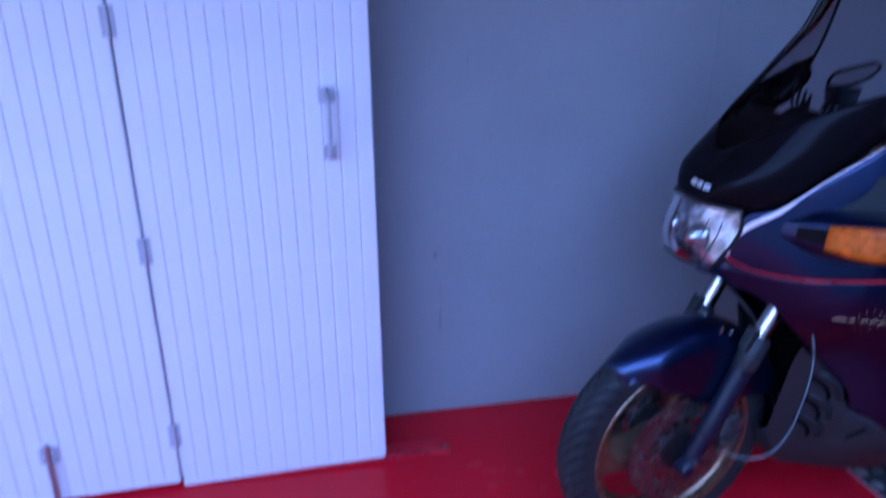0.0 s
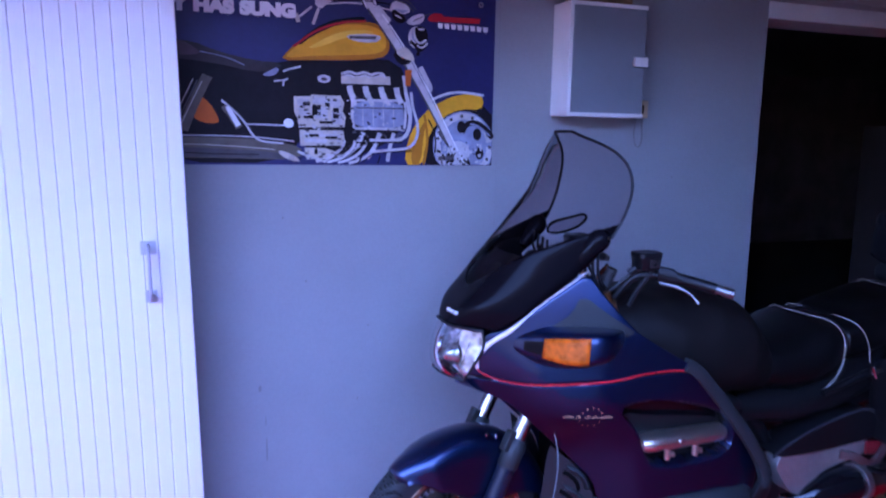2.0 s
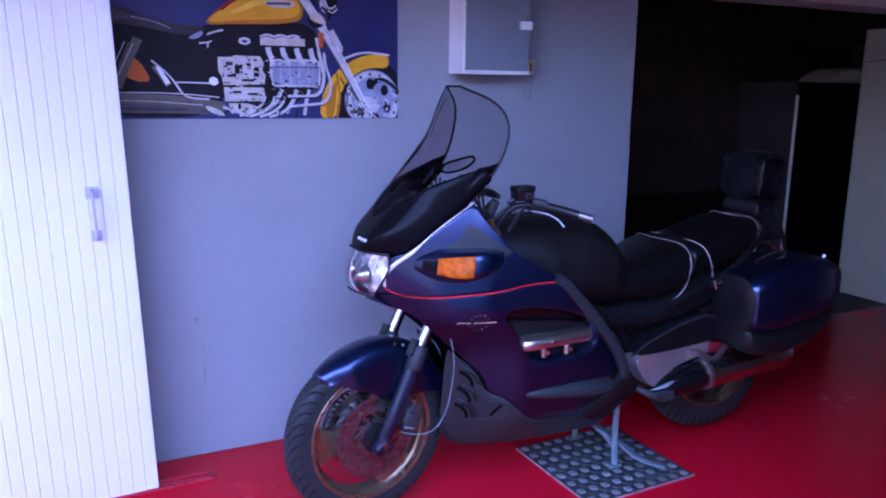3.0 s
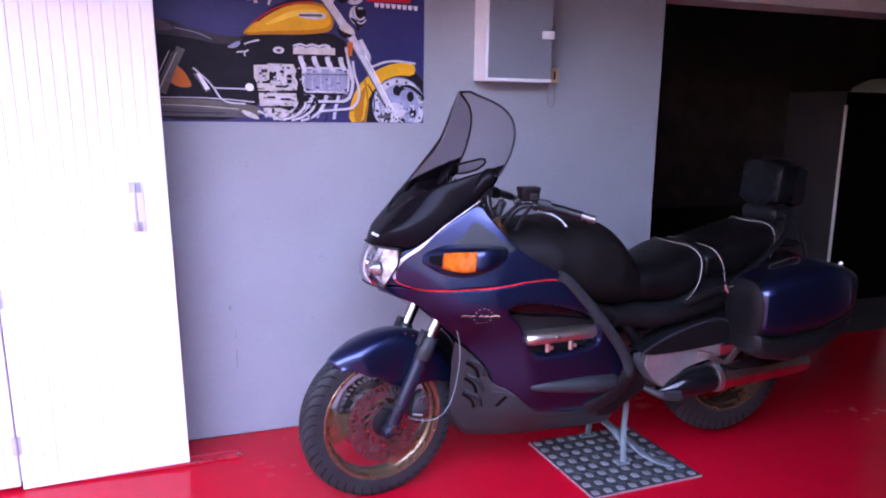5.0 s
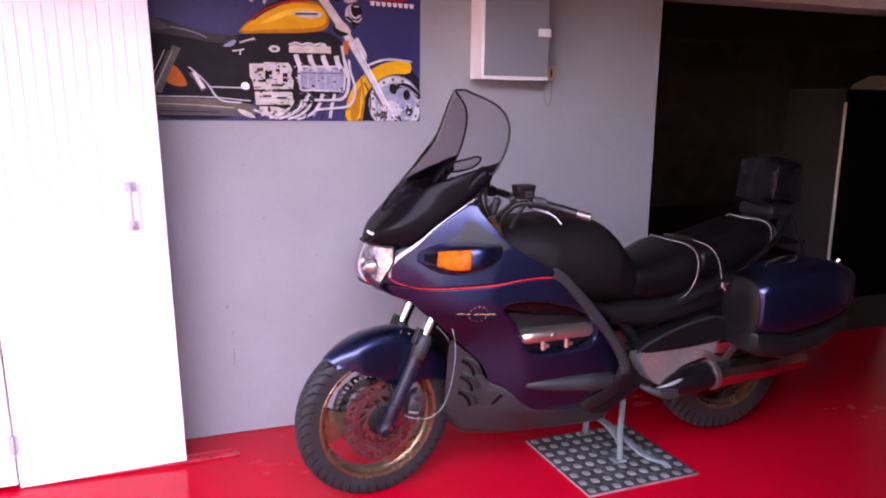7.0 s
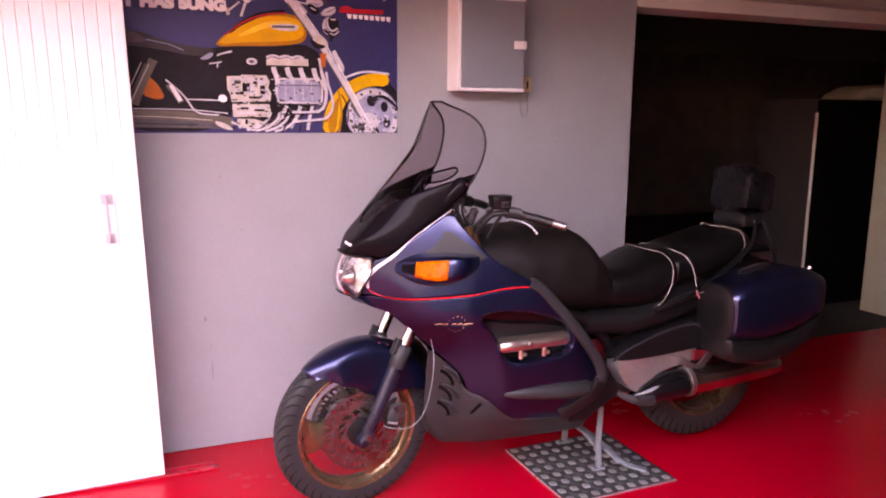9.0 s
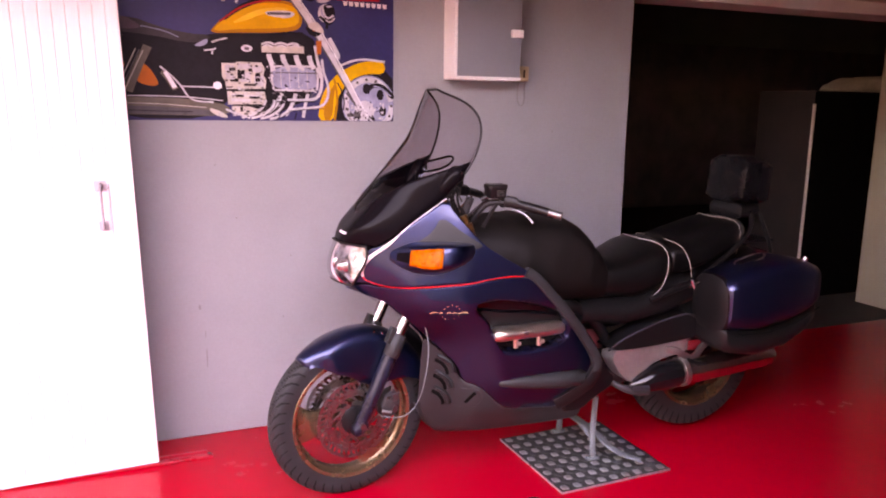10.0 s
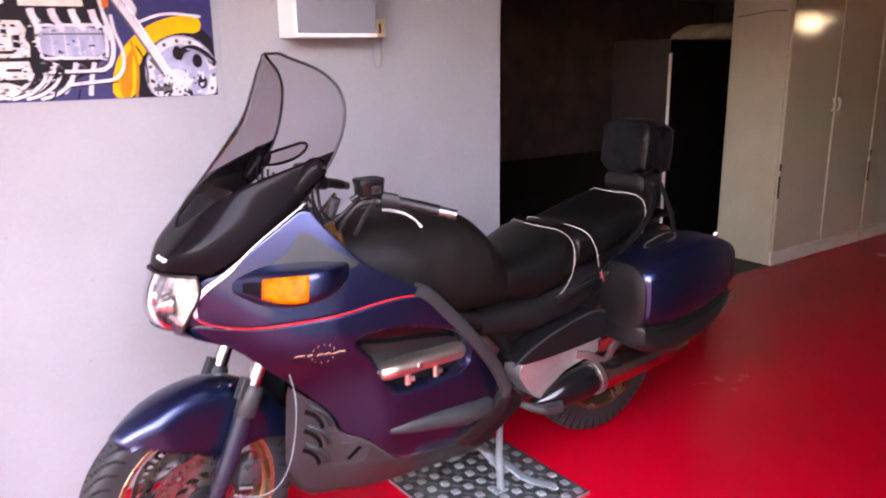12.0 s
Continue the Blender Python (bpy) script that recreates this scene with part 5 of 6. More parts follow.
part("cable_tail", tube(rounded([(-0.02, 0.008, 0.035), (-0.035, 0.008, 0.10), (-0.045, 0.008, 0.25), (-0.045, 0.008, 0.40)], 16), 0.0028, 6), M_CABLE, sensor)
chunk = thing("wood_offcut", pose(0, 0, 0), "rough brown wood offcut lying on top of the meter box", "wood offcut")
rng = random.Random(4)
rings = []
for k in range(12):
    x = 2.155 + 0.25 * k / 11
    r = []
    for a in range(10):
        w = 2 * math.pi * a / 10
        s = 1 + rng.uniform(-0.14, 0.14)
        r.append((x, 2.915 + 0.045 * s * math.copysign(abs(math.cos(w)) ** 0.6, math.cos(w)), max(2.0085, 2.045 + 0.036 * s * math.sin(w) + 0.012 * math.sin(k * 0.9))))
    rings.append(r)
part("offcut", loft(rings), M_WOOD, chunk)

# ---- printed banner ----
banner = thing("banner", pose(0, 0, 0), "printed vinyl banner of a yellow cruiser motorcycle on navy", "banner")
M_NAVY = material("print_navy", (0.022, 0.023, 0.105), 0.42, spec=0.35, vary=0.25, scale=2.5)
M_PMAROON = material("print_maroon_grey", (0.085, 0.055, 0.070), 0.5, spec=0.2, vary=0.3, scale=9)
M_PBLACK = material("print_black", (0.012, 0.010, 0.014), 0.5, spec=0.12, vary=0.3, scale=9)
M_PYELLOW = material("print_yellow", (0.78, 0.36, 0.015), 0.5, spec=0.2, vary=0.18, scale=7)
M_PGOLD = material("print_amber", (0.48, 0.17, 0.01), 0.5, spec=0.2, vary=0.15, scale=9)
M_PORANGE = material("print_orange", (0.58, 0.12, 0.015), 0.5, spec=0.2, vary=0.15, scale=9)
M_PCHROME = material("print_chrome", (0.54, 0.52, 0.55), 0.5, spec=0.2, vary=0.22, scale=22)
M_PCREAM = material("print_cream", (0.54, 0.49, 0.43), 0.5, spec=0.2, vary=0.2, scale=25)
M_PSTEEL = material("print_blue_grey", (0.27, 0.30, 0.42), 0.5, spec=0.2, vary=0.3, scale=18)
M_PGREY = material("print_dark_grey", (0.085, 0.080, 0.085), 0.5, spec=0.2, vary=0.3, scale=12)
M_POLIVE = material("print_olive_grey", (0.13, 0.115, 0.09), 0.5, spec=0.2, vary=0.3, scale=10)
M_PRED = material("print_red", (0.48, 0.02, 0.03), 0.5, spec=0.2, vary=0.08)
M_PWHITE = material("print_white", (0.78, 0.78, 0.80), 0.5, spec=0.2, vary=0.04)
BX0, BX1, BZ0, BZ1 = 0.72, 1.883, 1.396, 2.026


def art(a, b):
    """Place on the banner of a point of the artwork's drawing grid."""
    u = (a - 195) / 965
    lo, hi = -16 + 50 * u, 621 - 46 * u
    return 0.730 + 1.108 * u, BZ1 - (BZ1 - BZ0) * (b - lo) / (hi - lo)


LAYER = [0]


def printed(name, mat, shapes, label=""):
    """Flat ink shapes of one colour, each a hair in front of the last layer; specks stay joined."""
    for group in ([shapes] if len(shapes) > 12 else [[q] for q in shapes]):
        LAYER[0] += 1
        y = WALL - 0.0045 - 0.00012 * LAYER[0]
        v, f = [], []
        for q in group:
            n = len(v)
            pts = [art(*p) for p in q]
            v += [(min(max(x, BX0), BX1 - 0.002), y, min(max(z, BZ0 + 0.002), BZ1)) for x, z in pts]
            f.append(tuple(range(n, n + len(q))))
        bm = bmesh.new()
        bm.from_mesh(mesh_from(name, v, f, False))
        bmesh.ops.triangulate(bm, faces=bm.faces[:])
        bmesh.ops.recalc_face_normals(bm, faces=bm.faces[:])
        ob = part(name, bm, mat, banner, label)
        if len(group) > 12:
            tagged(ob, kind="stuff")


def stroke(points, width, n=14):
    p = rounded(points, n, 2)
    t = np.gradient(p, axis=0)
    t /= np.linalg.norm(t, axis=1)[:, None] + 1e-9
    q = np.stack([-t[:, 1], t[:, 0]], 1) * width / 2
    return [tuple(a) for a in p + q] + [tuple(a) for a in (p - q)[::-1]]


def oval(cx, cy, rx, ry, n=26, a0=0.0, a1=360.0):
    return [(cx + rx * math.cos(radians(a)), cy + ry * math.sin(radians(a))) for a in np.linspace(a0, a1, n, endpoint=a1 - a0 < 359)]


def curve(points, n=40):
    return [tuple(q) for q in rounded(points, n, 1, True)]


part("banner_sheet", box(BX0, BX1, WALL - 0.0040, WALL - 0.0012, BZ0, BZ1), M_NAVY, banner, "navy vinyl sheet")
printed("printed_shadow", M_PBLACK, [curve([(140, 230), (300, 250), (420, 300), (520, 262), (700, 262), (850, 240), (905, 300), (915, 480), (700, 500), (560, 490), (545, 598), (140, 618)])], "black lower half of the printed machine")
printed("printed_exhaust", M_POLIVE, [curve([(140, 530), (380, 522), (545, 535), (580, 560), (550, 588), (380, 590), (140, 600)])])
printed("printed_exhaust_shade", M_PGREY, [curve([(140, 562), (400, 560), (560, 570), (540, 586), (380, 588), (140, 596)])])
printed("printed_seat", material("print_seat", (0.035, 0.030, 0.033), 0.5, spec=0.2, vary=0.5, scale=6), [curve([(150, 218), (250, 212), (330, 246), (440, 272), (515, 272), (505, 300), (430, 308), (320, 282), (150, 268)])], "grey printed saddle")
printed("printed_rear_fender", M_PORANGE, [curve([(246, 452), (277, 388), (305, 413), (326, 456), (330, 479), (281, 479)]), curve([(163, 363), (198, 373), (232, 406), (191, 413), (163, 398)], 20)])
printed("printed_shock", M_POLIVE, [stroke([(228, 505), (262, 410), (300, 325)], 30), stroke([(345, 420), (385, 490)], 22)])
printed("printed_front_tyre", M_PBLACK, [oval(1092, 512, 138, 150), ])
printed("printed_fender", M_PYELLOW, [curve([(895, 590), (905, 500), (950, 420), (1030, 365), (1110, 345), (1165, 350), (1165, 398), (1090, 395), (1030, 420), (985, 470), (965, 520), (955, 590)])], "yellow printed front fender")
printed("printed_fender_shade", M_PGOLD, [curve([(915, 585), (925, 500), (975, 420), (960, 470), (950, 585)]), stroke([(960, 420), (975, 500), (960, 585)], 8)])
printed("printed_fender_trim", M_PCHROME, [stroke([(985, 370), (1060, 340), (1165, 350)], 8)])
printed("printed_disc", M_PSTEEL, [oval(1098, 515, 108, 112)])
printed("printed_disc_ring", M_PCHROME, [stroke(oval(1098, 515, 92, 96, 40, 0, 359), 22, 60), oval(1080, 540, 40, 40)])
printed("printed_disc_holes", M_PGREY, [oval(1098 + 92 * math.cos(radians(a)), 515 + 96 * math.sin(radians(a)), 6, 6, 8) for a in range(0, 360, 24)])
printed("printed_wheel_shadow", M_PBLACK, [oval(1098 + 60 * math.cos(radians(a)), 515 + 62 * math.sin(radians(a)), 15, 20, 12) for a in range(20, 380, 60)])
printed("printed_wheel_spoke", M_PGREY, [stroke([(1010, 470), (1060, 530)], 16), stroke([(1010, 560), (1060, 555)], 14), stroke([(1120, 590), (1095, 560)], 14)])
printed("printed_engine_dark", M_PBLACK, [curve([(545, 330), (880, 330), (905, 480), (700, 590), (560, 560)])])
printed("printed_crankcase", M_PCREAM, [[(546, 380), (596, 378), (598, 372), (688, 372), (700, 395), (694, 420), (704, 440), (700, 472), (560, 480), (556, 450), (546, 430)], [(562, 488), (696, 484), (704, 532), (564, 540)], [(576, 546), (640, 544), (690, 560), (660, 580), (580, 578)]])
printed("printed_case_face", M_PCHROME, [[(x, z), (x + w, z - 1), (x + w, z + h), (x, z + h)] for x, z, w, h in ((556, 388, 34, 22), (602, 380, 46, 20), (560, 420, 28, 20), (610, 412, 38, 36), (656, 384, 32, 26), (660, 424, 34, 40), (576, 498, 110, 10), (576, 516, 70, 12))])
printed("printed_cylinder", M_PSTEEL, [curve([(728, 385), (885, 382), (893, 430), (890, 468), (735, 474), (725, 430)], 30)])
printed("printed_rocker_cover", M_PCREAM, [[(690, 308), (845, 304), (846, 330), (690, 332)]])
printed("printed_intake", M_PCHROME, [stroke([(715 + 50 * k, 338), (720 + 50 * k, 365), (738 + 48 * k, 388)], 18) for k in range(4)] + [stroke([(690 + 46 * k, 302), (715 + 46 * k, 292), (735 + 46 * k, 300)], 8) for k in range(3)])
printed("printed_pipe", M_PCHROME, [stroke([(760, 488), (745, 520), (715, 560), (680, 575)], 15), stroke([(812, 486), (800, 530), (770, 572)], 15), stroke([(858, 484), (845, 530), (838, 578)], 12),
                                     stroke([(895, 350), (915, 420), (905, 490), (870, 510), (780, 512)], 12)])
printed("printed_case_slot", M_PBLACK, [[(x, z), (x + w, z - 1), (x + w, z + h), (x, z + h)] for x, z, w, h in ((572, 396, 22, 12), (600, 408, 26, 30), (640, 384, 14, 24), (664, 412, 18, 34), (574, 438, 30, 12), (622, 456, 42, 8), (590, 500, 30, 8), (640, 505, 36, 8), (606, 548, 10, 18))])
printed("printed_cylinder_rim", M_PCHROME, [stroke([(726, 384), (888, 379)], 8, 6), stroke([(732, 475), (888, 471)], 8, 6), stroke([(892, 382), (897, 430), (892, 470)], 8, 6), stroke([(724, 386), (722, 430), (730, 474)], 8, 6)])
printed("printed_fin", M_PCHROME, [stroke([(756 + 33 * k, 392), (758 + 33 * k, 464)], 2.5, 4) for k in range(4)])
printed("printed_header_pipe", M_PCHROME, [stroke([(700 + 34 * k, 515), (690 + 34 * k, 545), (650 + 34 * k, 578), (610 + 34 * k, 590)], 9) for k in range(4)] + [stroke([(225, 522), (400, 516), (545, 526)], 4), stroke([(555, 560), (640, 590)], 8)])
printed("printed_header_line", M_PBLACK, [stroke([(705 + 34 * k, 518), (696 + 34 * k, 548), (656 + 34 * k, 582)], 3) for k in range(4)])
jot = random.Random(11)
bits = {0: [], 1: [], 2: []}
for k in range(240):
    x, z = jot.uniform(552, 900), jot.uniform(372, 582)
    if z > 480 and x > 760:
        continue
    w, h = jot.uniform(3, 13), jot.uniform(2, 7)
    if 722 < x < 890 and 384 < z < 470 and k % 4:
        continue
    bits[k % 3].append([(x, z), (x + w, z - 1), (x + w + jot.uniform(-4, 4), z + h), (x + jot.uniform(-4, 4), z + h)])
printed("printed_engine_shadow", M_PBLACK, bits[0])
printed("printed_engine_light", M_PCHROME, bits[1])
printed("printed_engine_tone", M_PGREY, bits[2])
printed("printed_seat_hump", M_PMAROON, [curve([(163, 230), (191, 216), (232, 214), (277, 244), (281, 259), (219, 264), (163, 252)])])
printed("printed_seat_sheen", M_PSTEEL, [stroke([(281, 249), (357, 264), (402, 287)], 3), curve([(450, 318), (474, 302), (498, 287), (503, 302), (481, 320)], 20)])
printed("printed_frame_glint", M_PCHROME, [stroke([(514, 302), (536, 292), (567, 284)], 6, 6), stroke([(487, 334), (522, 329), (529, 324)], 5, 6), stroke([(516, 330), (514, 348)], 5, 4), oval(636, 320, 20, 13, 20)])
printed("printed_oval_core", M_PGREY, [oval(636, 321, 10, 6, 14)])
printed("printed_shock_edge", M_PCREAM, [stroke([(260, 338), (225, 420), (184, 517)], 3, 6), stroke([(284, 345), (246, 431), (205, 534)], 3, 6)])
printed("printed_shock_line", M_PGREY, [stroke([(272, 341), (236, 426), (194, 526)], 4, 6)])
printed("printed_peg_line", M_PBLACK, [stroke([(335, 448), (367, 506)], 3, 4), stroke([(346, 445), (377, 500)], 3, 4)])
printed("printed_frame_tube", M_PCHROME, [stroke([(336, 402), (377, 441), (405, 477), (422, 513), (446, 533), (512, 534)], 6, 20), stroke([(405, 477), (474, 476), (543, 476)], 5, 8)])
printed("printed_exhaust_light", M_PCREAM, [stroke([(191, 552), (322, 549), (488, 556)], 2.5), curve([(495, 556), (536, 567), (567, 592), (536, 592), (502, 574)], 20)])
printed("printed_exhaust_line", M_PBLACK, [stroke([(191, 579), (322, 579), (440, 575)], 3), stroke([(191, 628), (357, 619), (557, 612)], 6)])
printed("printed_head_bolt", M_PGREY, [stroke([(757, 506), (764, 491), (774, 503)], 4, 8), stroke([(812, 503), (822, 487), (832, 501)], 4, 8), stroke([(866, 499), (875, 482), (885, 494)], 4, 8), stroke([(740, 408), (893, 404)], 4, 6)])
printed("printed_cover_mark", M_PCHROME, [stroke([(696, 310), (709, 302), (730, 310)], 6, 8), stroke([(745, 310), (759, 302), (779, 310)], 6, 8), stroke([(794, 309), (810, 301), (830, 307)], 6, 8)])
printed("printed_side_pipe", M_PCHROME, [stroke([(788, 548), (856, 539), (912, 532), (936, 493), (934, 443), (917, 401), (912, 351)], 9, 26), stroke([(718, 358), (723, 380), (732, 401)], 15, 8), stroke([(771, 358), (777, 380), (788, 399)], 15, 8), stroke([(822, 358), (830, 380), (841, 397)], 13, 8)])
printed("printed_pipe_shade", M_PBLACK, [stroke([(791, 554), (857, 545), (916, 539)], 3, 10), stroke([(757, 550), (747, 585), (699, 624)], 4, 10), stroke([(812, 560), (803, 592), (781, 624)], 4, 10), stroke([(733, 521), (883, 513)], 5, 6)])
printed("printed_peg", M_PWHITE, [oval(528, 468, 15, 15), [(346, 425), (358, 420), (390, 480), (376, 488)]])
printed("printed_tank_shade", M_PGOLD, [curve([(506, 268), (530, 232), (600, 170), (660, 140), (760, 132), (825, 148), (842, 195), (836, 240), (760, 256), (600, 262)])])
printed("printed_tank", M_PYELLOW, [curve([(515, 262), (545, 226), (610, 176), (670, 150), (750, 142), (815, 156), (832, 195), (825, 228), (760, 240), (600, 248)])], "yellow printed fuel tank")
printed("printed_tank_light", material("print_pale_yellow", (0.85, 0.50, 0.06), 0.5, spec=0.2, vary=0.12, scale=9), [curve([(575, 232), (640, 190), (690, 168), (760, 160), (800, 168), (760, 176), (690, 190), (640, 214)])])
printed("printed_tank_stripe", M_PBLACK, [curve([(556, 205), (640, 138), (745, 118), (775, 128), (680, 146), (600, 186), (560, 222)])])
printed("printed_tank_line", M_PRED, [stroke([(545, 222), (610, 168), (690, 138), (765, 134)], 7)])
printed("printed_tank_badge", M_PCHROME, [curve([(698, 180), (760, 172), (808, 176), (816, 186), (790, 202), (720, 196)], 24)])
printed("printed_badge_bar", M_PGREY, [[(712, 181), (798, 179), (796, 189), (714, 190)]])
printed("printed_fork", M_PCHROME, [stroke([(745, 50), (800, 115), (870, 210), (960, 360), (1075, 560)], 24), stroke([(790, 95), (830, 140)], 40), stroke([(955, 330), (985, 350), (940, 270)], 16), stroke([(885, 300), (905, 420)], 10)])
printed("printed_fork_shade", M_PGREY, [stroke([(770, 95), (870, 235), (985, 420), (1060, 555)], 6)])
printed("printed_handlebar", M_PCHROME, [curve([(605, 80), (625, 50), (690, 32), (730, 42), (700, 62), (650, 80), (625, 105)]), stroke([(620, 100), (603, 150)], 9), stroke([(560, 130), (600, 95)], 7), stroke([(700, 40), (760, 50), (800, 110)], 13), stroke([(640, 85), (740, 75), (880, 105)], 5)])
printed("printed_bar_end", M_PCREAM, [stroke([(553, 118), (560, 145)], 12)])
printed("printed_lamp", M_PCHROME, [curve([(835, 100), (850, 65), (885, 70), (910, 98), (880, 110)]), curve([(890, 130), (920, 108), (955, 104), (945, 135), (905, 142)]), oval(925, 178, 26, 34)])
printed("printed_lamp_shade", M_PSTEEL, [oval(927, 172, 17, 22), [(850, 92), (900, 96), (880, 106)]])
printed("printed_dark_triple", M_PBLACK, [curve([(845, 225), (905, 215), (915, 260), (870, 268)]), stroke([(905, 190), (935, 215), (930, 235)], 10)])
printed("printed_signal", M_PORANGE, [[(890, 282), (912, 280), (908, 332), (892, 332)], [(880, 225), (892, 222), (890, 245), (878, 246)]])
printed("printed_mirror_line", M_PGREY, [stroke([(856, 65), (893, 75), (916, 100)], 4, 8), stroke([(870, 54), (904, 72), (923, 93)], 3, 8), stroke([(914, 128), (969, 103)], 3, 6)])
printed("printed_lamp_rim", M_PBLACK, [curve([(844, 89), (883, 111), (893, 128), (870, 140), (846, 121)], 20), curve([(914, 149), (951, 142), (965, 167), (958, 210), (938, 227), (921, 195)], 24)])
printed("printed_lamp_shine", M_PCHROME, [stroke([(916, 153), (921, 185), (938, 199), (958, 185)], 7, 12), stroke([(928, 203), (945, 213), (962, 195)], 5, 8), stroke([(856, 111), (876, 121)], 5, 6), stroke([(931, 153), (951, 153)], 6, 5)])
printed("printed_cable", M_PBLACK, [stroke([(658, 74), (740, 68), (842, 79)], 4, 12), stroke([(726, 33), (747, 61), (760, 89)], 5, 8), stroke([(747, 26), (777, 50), (788, 75)], 5, 8)])
printed("printed_bar_line", M_PWHITE, [stroke([(716, 22), (747, 47), (764, 89)], 4, 8), stroke([(740, 18), (774, 36), (794, 82)], 5, 8)])
printed("printed_fork_light", M_PWHITE, [stroke([(815, 111), (883, 203), (965, 337), (1040, 472), (1108, 599)], 4, 16)])
printed("printed_fork_bracket", M_PCREAM, [curve([(853, 227), (890, 206), (914, 231), (924, 256), (883, 245)], 20)])
printed("printed_wheel_chrome", M_PCHROME, [[(x, z), (x + w, z - 2), (x + w - 3, z + h), (x + 2, z + h)] for x, z, w, h in [(jot.uniform(1015, 1150), jot.uniform(505, 600), jot.uniform(5, 15), jot.uniform(4, 11)) for k in range(34)]])
printed("printed_wheel_dark", M_PBLACK, [[(x, z), (x + w, z - 2), (x + w - 3, z + h), (x + 2, z + h)] for x, z, w, h in [(jot.uniform(1000, 1140), jot.uniform(500, 600), jot.uniform(4, 11), jot.uniform(3, 9)) for k in range(30)]])
printed("printed_tyre_arc", M_PBLACK, [stroke([(1085, 472), (1095, 447), (1129, 436), (1166, 454), (1194, 486)], 18, 20), stroke([(969, 436), (986, 465), (996, 500), (992, 542)], 5, 14)])
printed("printed_tyre_light", M_PSTEEL, [stroke([(1112, 443), (1143, 447), (1184, 479)], 5, 12)])
printed("printed_wing", M_PRED, [curve([(955, 128), (975, 100), (1015, 104), (1010, 128)], 20), [(1008, 112), (1138, 114), (1136, 130), (1004, 128)]], "red wing mark drawn as a plain shape")
printed("printed_word_bar", M_PWHITE, [[(994 + 22 * k, 131 + 1.2 * k), (1012 + 22 * k, 132 + 1.2 * k), (1010 + 22 * k, 148 + 1.2 * k), (997 + 22 * k, 147 + 1.2 * k)] for k in range(8)], "white bars in place of a name")
for a, b in ((513, 32), (1140, 72), (535, 580)):
    x, z = art(a, b)
    g = part("grommet", spin(lathe([(0.004, 0.0), (0.005, -0.003), (0.008, -0.003), (0.010, 0.0)], 18), pose(x, WALL - 0.0048 - 0.00012 * LAYER[0], z)), M_STEEL, banner, "steel grommet")
txt = bpy.data.curves.new("headline", "FONT")
txt.body = "Y HAS SUNG"
txt.size, txt.offset, txt.extrude, txt.space_word = 0.056, 0.0046, 0.0003, 1.2
txt_ob = new("headline", txt)
txt_me = bpy.data.meshes.new_from_object(txt_ob)
bpy.data.objects.remove(txt_ob)
xs = [v.co.x for v in txt_me.vertices]
wide_txt = max(xs) - min(xs)
x1, z0 = art(562, 131)
x0 = x1 - 0.402
txt_me.materials.append(M_PWHITE)
part("headline", txt_me, None, banner, "white capital lettering", Matrix.Translation((x0, WALL - 0.006 - 0.00012 * LAYER[0], z0)) @ pose(0, 0, 0, 90, 0, 0) @ Matrix.Diagonal(((x1 - x0) / wide_txt, 1.0, 1.0, 1.0)))

# ---- steel cupboards and the store room's contents ----
for k, (x0, x1, label) in enumerate(((5.960, 7.215, "cream enamelled double steel cupboard with worn doors"), (7.225, 8.48, "cream steel cupboard next to another cupboard"))):
    cup = thing("steel_cupboard", pose(0, 0, 0), label, "cupboard", "cupboards beside the opening")
    part("carcass", box(x0, x1, 3.300, 3.745, 0.0, 2.0), M_CABINET, cup, bevel=0.004)
    part("plinth", box(x0 + 0.004, x1 - 0.004, 3.279, 3.2995, 0.0, 0.095), M_CABEDGE, cup, "pale plinth")
    mid = (x0 + x1) / 2 + 0.015
    for a, b in ((x0 + 0.006, mid - 0.006), (mid + 0.006, x1 - 0.006)):
        d = part("cupboard_door", box(a, b, 3.277, 3.2992, 0.105, 1.965), M_CABINET, cup, "steel door", bevel=0.003)
        hx = b - 0.03 if a < mid - 0.3 else a + 0.035
        part("door_pull", tube(rounded([(hx, 3.277, 1.09), (hx, 3.258, 1.10), (hx, 3.258, 1.17), (hx, 3.277, 1.18)], 12, 1), 0.008, 8), M_CABEDGE, d)
    part("door_edge_strip", box(mid - 0.005, mid + 0.005, 3.270, 3.2765, 0.11, 1.96), M_CABEDGE, cup, "bright closing strip")
    part("door_hinge", box(x0 - 0.003, x0 + 0.010, 3.270, 3.2768, 0.50, 0.66), M_GAP, cup, "dark worn hinge")
    part("door_hinge", box(x0 - 0.003, x0 + 0.010, 3.270, 3.2768, 0.70, 0.75), M_GAP, cup, "dark worn hinge")
    if k == 0:
        part("side_seam", tube(rounded([(x0 - 0.001, 3.33, 1.79), (x0 - 0.001, 3.45, 1.795), (x0 - 0.001, 3.55, 1.78), (x0 - 0.001, 3.72, 1.765)], 14), 0.0025, 6), M_GAP, cup, "thin crack line on the side")
tall = thing("dark_cupboard", pose(0, 0, 0), "tall black cupboard with a bright metal edge", "cupboard")
# Side and front colours carry the store's gloom: brown sides, near-black front.
part("carcass", box(5.545, 6.45, 3.952, 4.50, 0.0, 1.62), M_CUPBOARDSIDE, tall, "sides coloured brown like the dim store wall", bevel=0.004)
part("front_panel", box(5.546, 6.449, 3.942, 3.9515, 0.01, 1.615), M_GAP, tall, "front panel coloured near black")
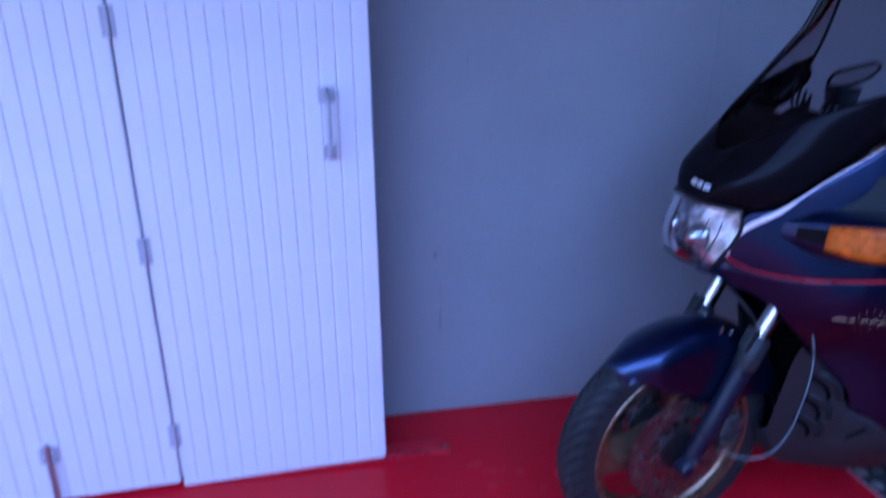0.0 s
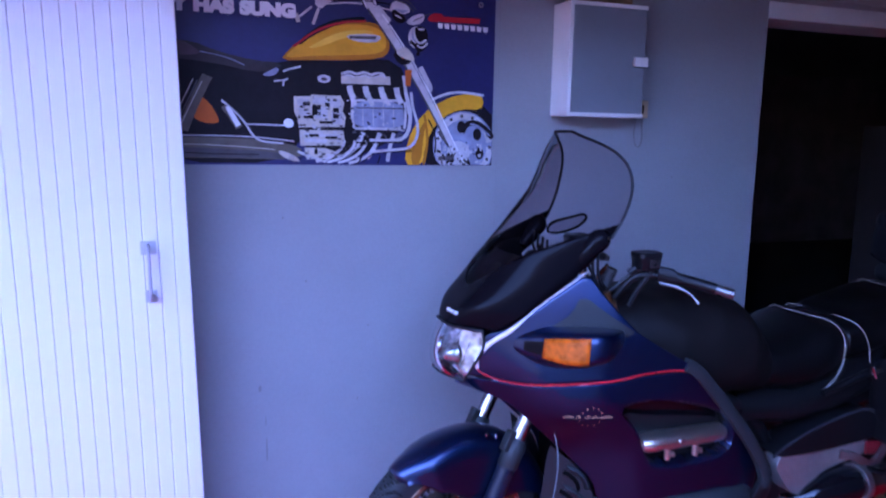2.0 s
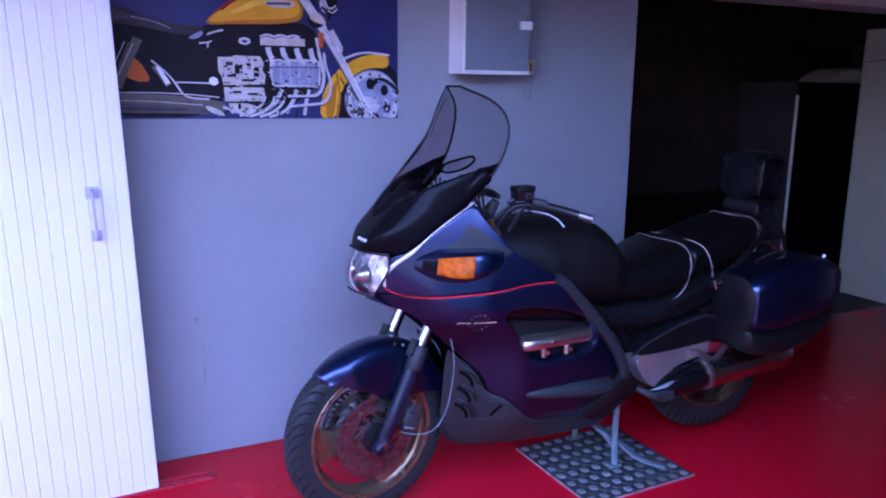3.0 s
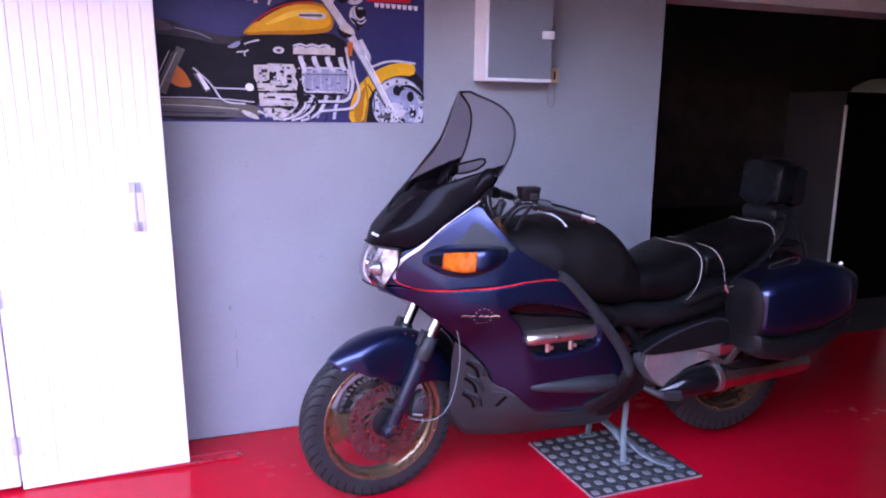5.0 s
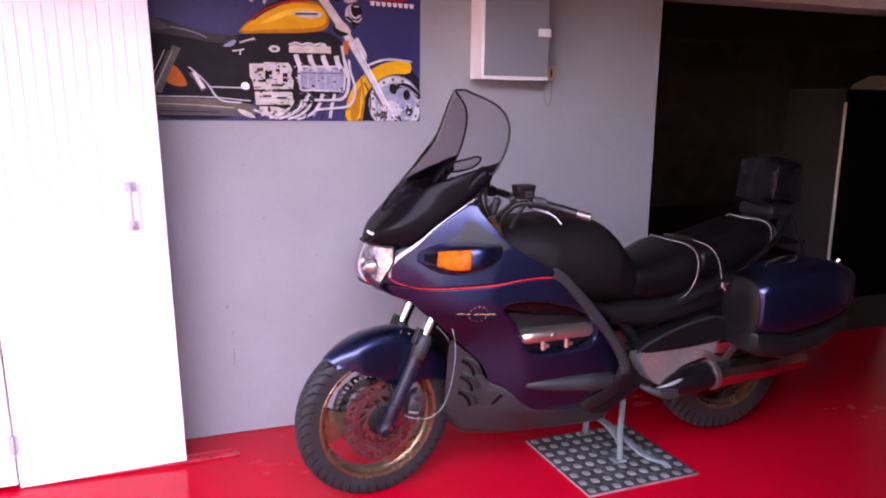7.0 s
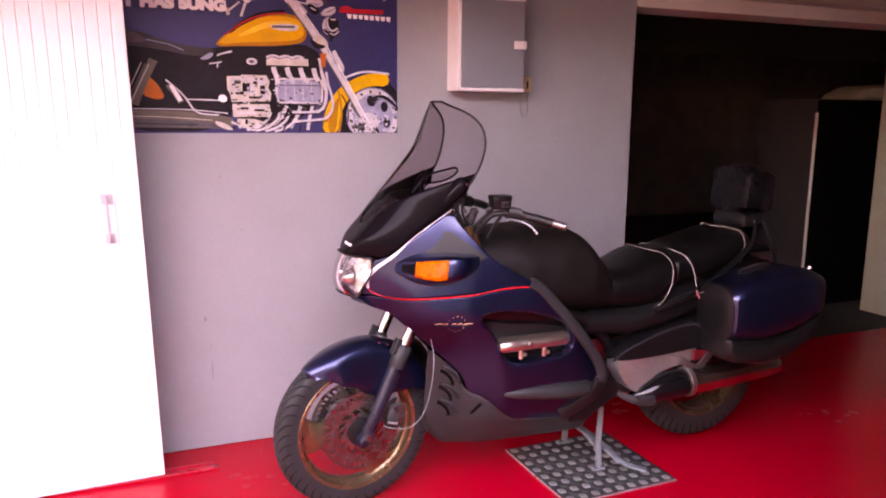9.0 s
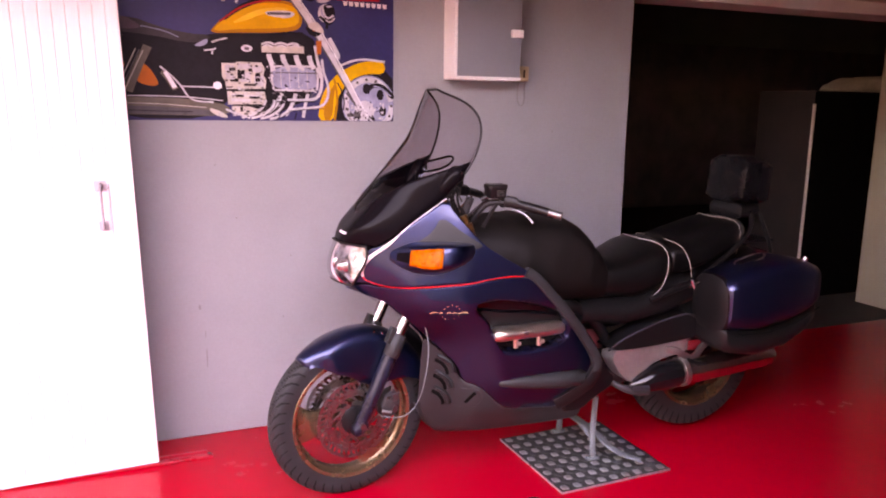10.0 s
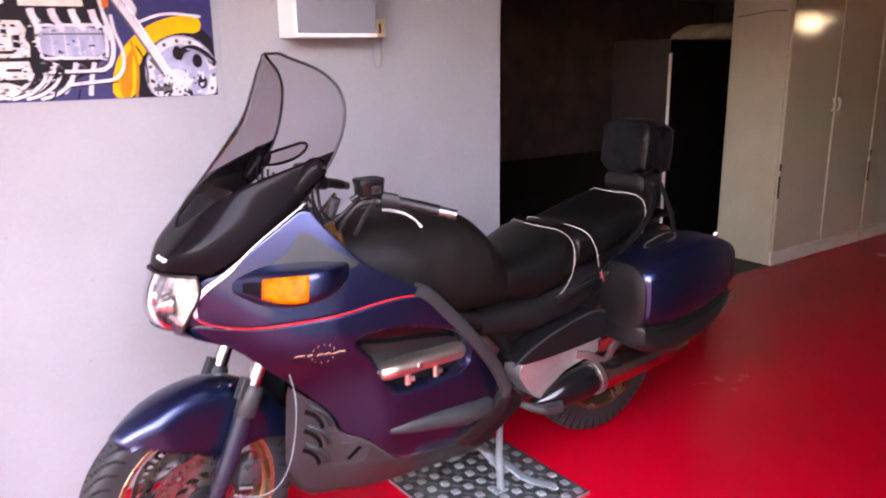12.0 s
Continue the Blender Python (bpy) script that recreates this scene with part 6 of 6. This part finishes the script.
part("edge_strip", box(5.528, 5.5445, 3.936, 3.951, 0.02, 1.52), M_BOXWHITE, tall, "thin bright metal edge strip")
cloth = thing("folded_cloth", pose(0, 0, 0), "pale cream folded cloth lying on the dark cupboard", "cloth")
rings = []
for k in range(14):
    x = 5.93 + 0.48 * k / 13
    h = float(np.interp(k / 13, (0, 0.08, 0.25, 0.5, 1), (0.02, 0.06, 0.105, 0.115, 0.125)))
    r = []
    for a in range(14):
        w = 2 * math.pi * a / 14
        r.append((x, 4.12 + (0.15 + 0.01 * math.sin(k)) * math.copysign(abs(math.cos(w)) ** 0.5, math.cos(w)), 1.621 + h / 2 * (1 + math.copysign(abs(math.sin(w)) ** 0.6, math.sin(w))) + 0.006 * math.sin(k * 1.3 + a)))
    rings.append(r)
part("cloth_fold", loft(rings), M_CLOTH, cloth)
lamp_s = thing("ceiling_lamp", pose(5.6, 4.4, CEIL), "small unlit round lamp on the store room ceiling", "ceiling lamp")
part("lamp_base", spin(lathe([(0.0, 0.0), (0.07, 0.0), (0.075, 0.02), (0.05, 0.05), (0.0, 0.06)], 24), pose(0, 0, 0, -90)), M_ALLOY, lamp_s)

# ---- marks on the wall ----
north = bpy.data.objects["wall_north"]
part("plaster_joint", box(1.904, 1.9065, WALL - 0.0016, WALL + 0.001, 0.02, 2.05), M_WALL, north, "faint upright joint in the plaster")
for x, z, w, h in ((1.001, 0.594, 0.006, 0.012), (1.17, 0.98, 0.004, 0.004), (1.36, 0.52, 0.004, 0.004), (1.022, 0.36, 0.003, 0.05), (1.02, 0.47, 0.002, 0.02), (1.40, 0.80, 0.004, 0.004), (2.72, 1.35, 0.004, 0.004), (1.09, 1.21, 0.004, 0.004)):
    part("scuff", [(x + w * math.cos(a), WALL - 0.0015, z + h * math.sin(a)) for a in np.linspace(0, 2 * math.pi, 9)[:-1]] and ([(x + w * math.cos(a), WALL - 0.0015, z + h * math.sin(a)) for a in np.linspace(0, 2 * math.pi, 9)[:-1]], [tuple(range(8))[::-1]], False), M_CABLE, north)
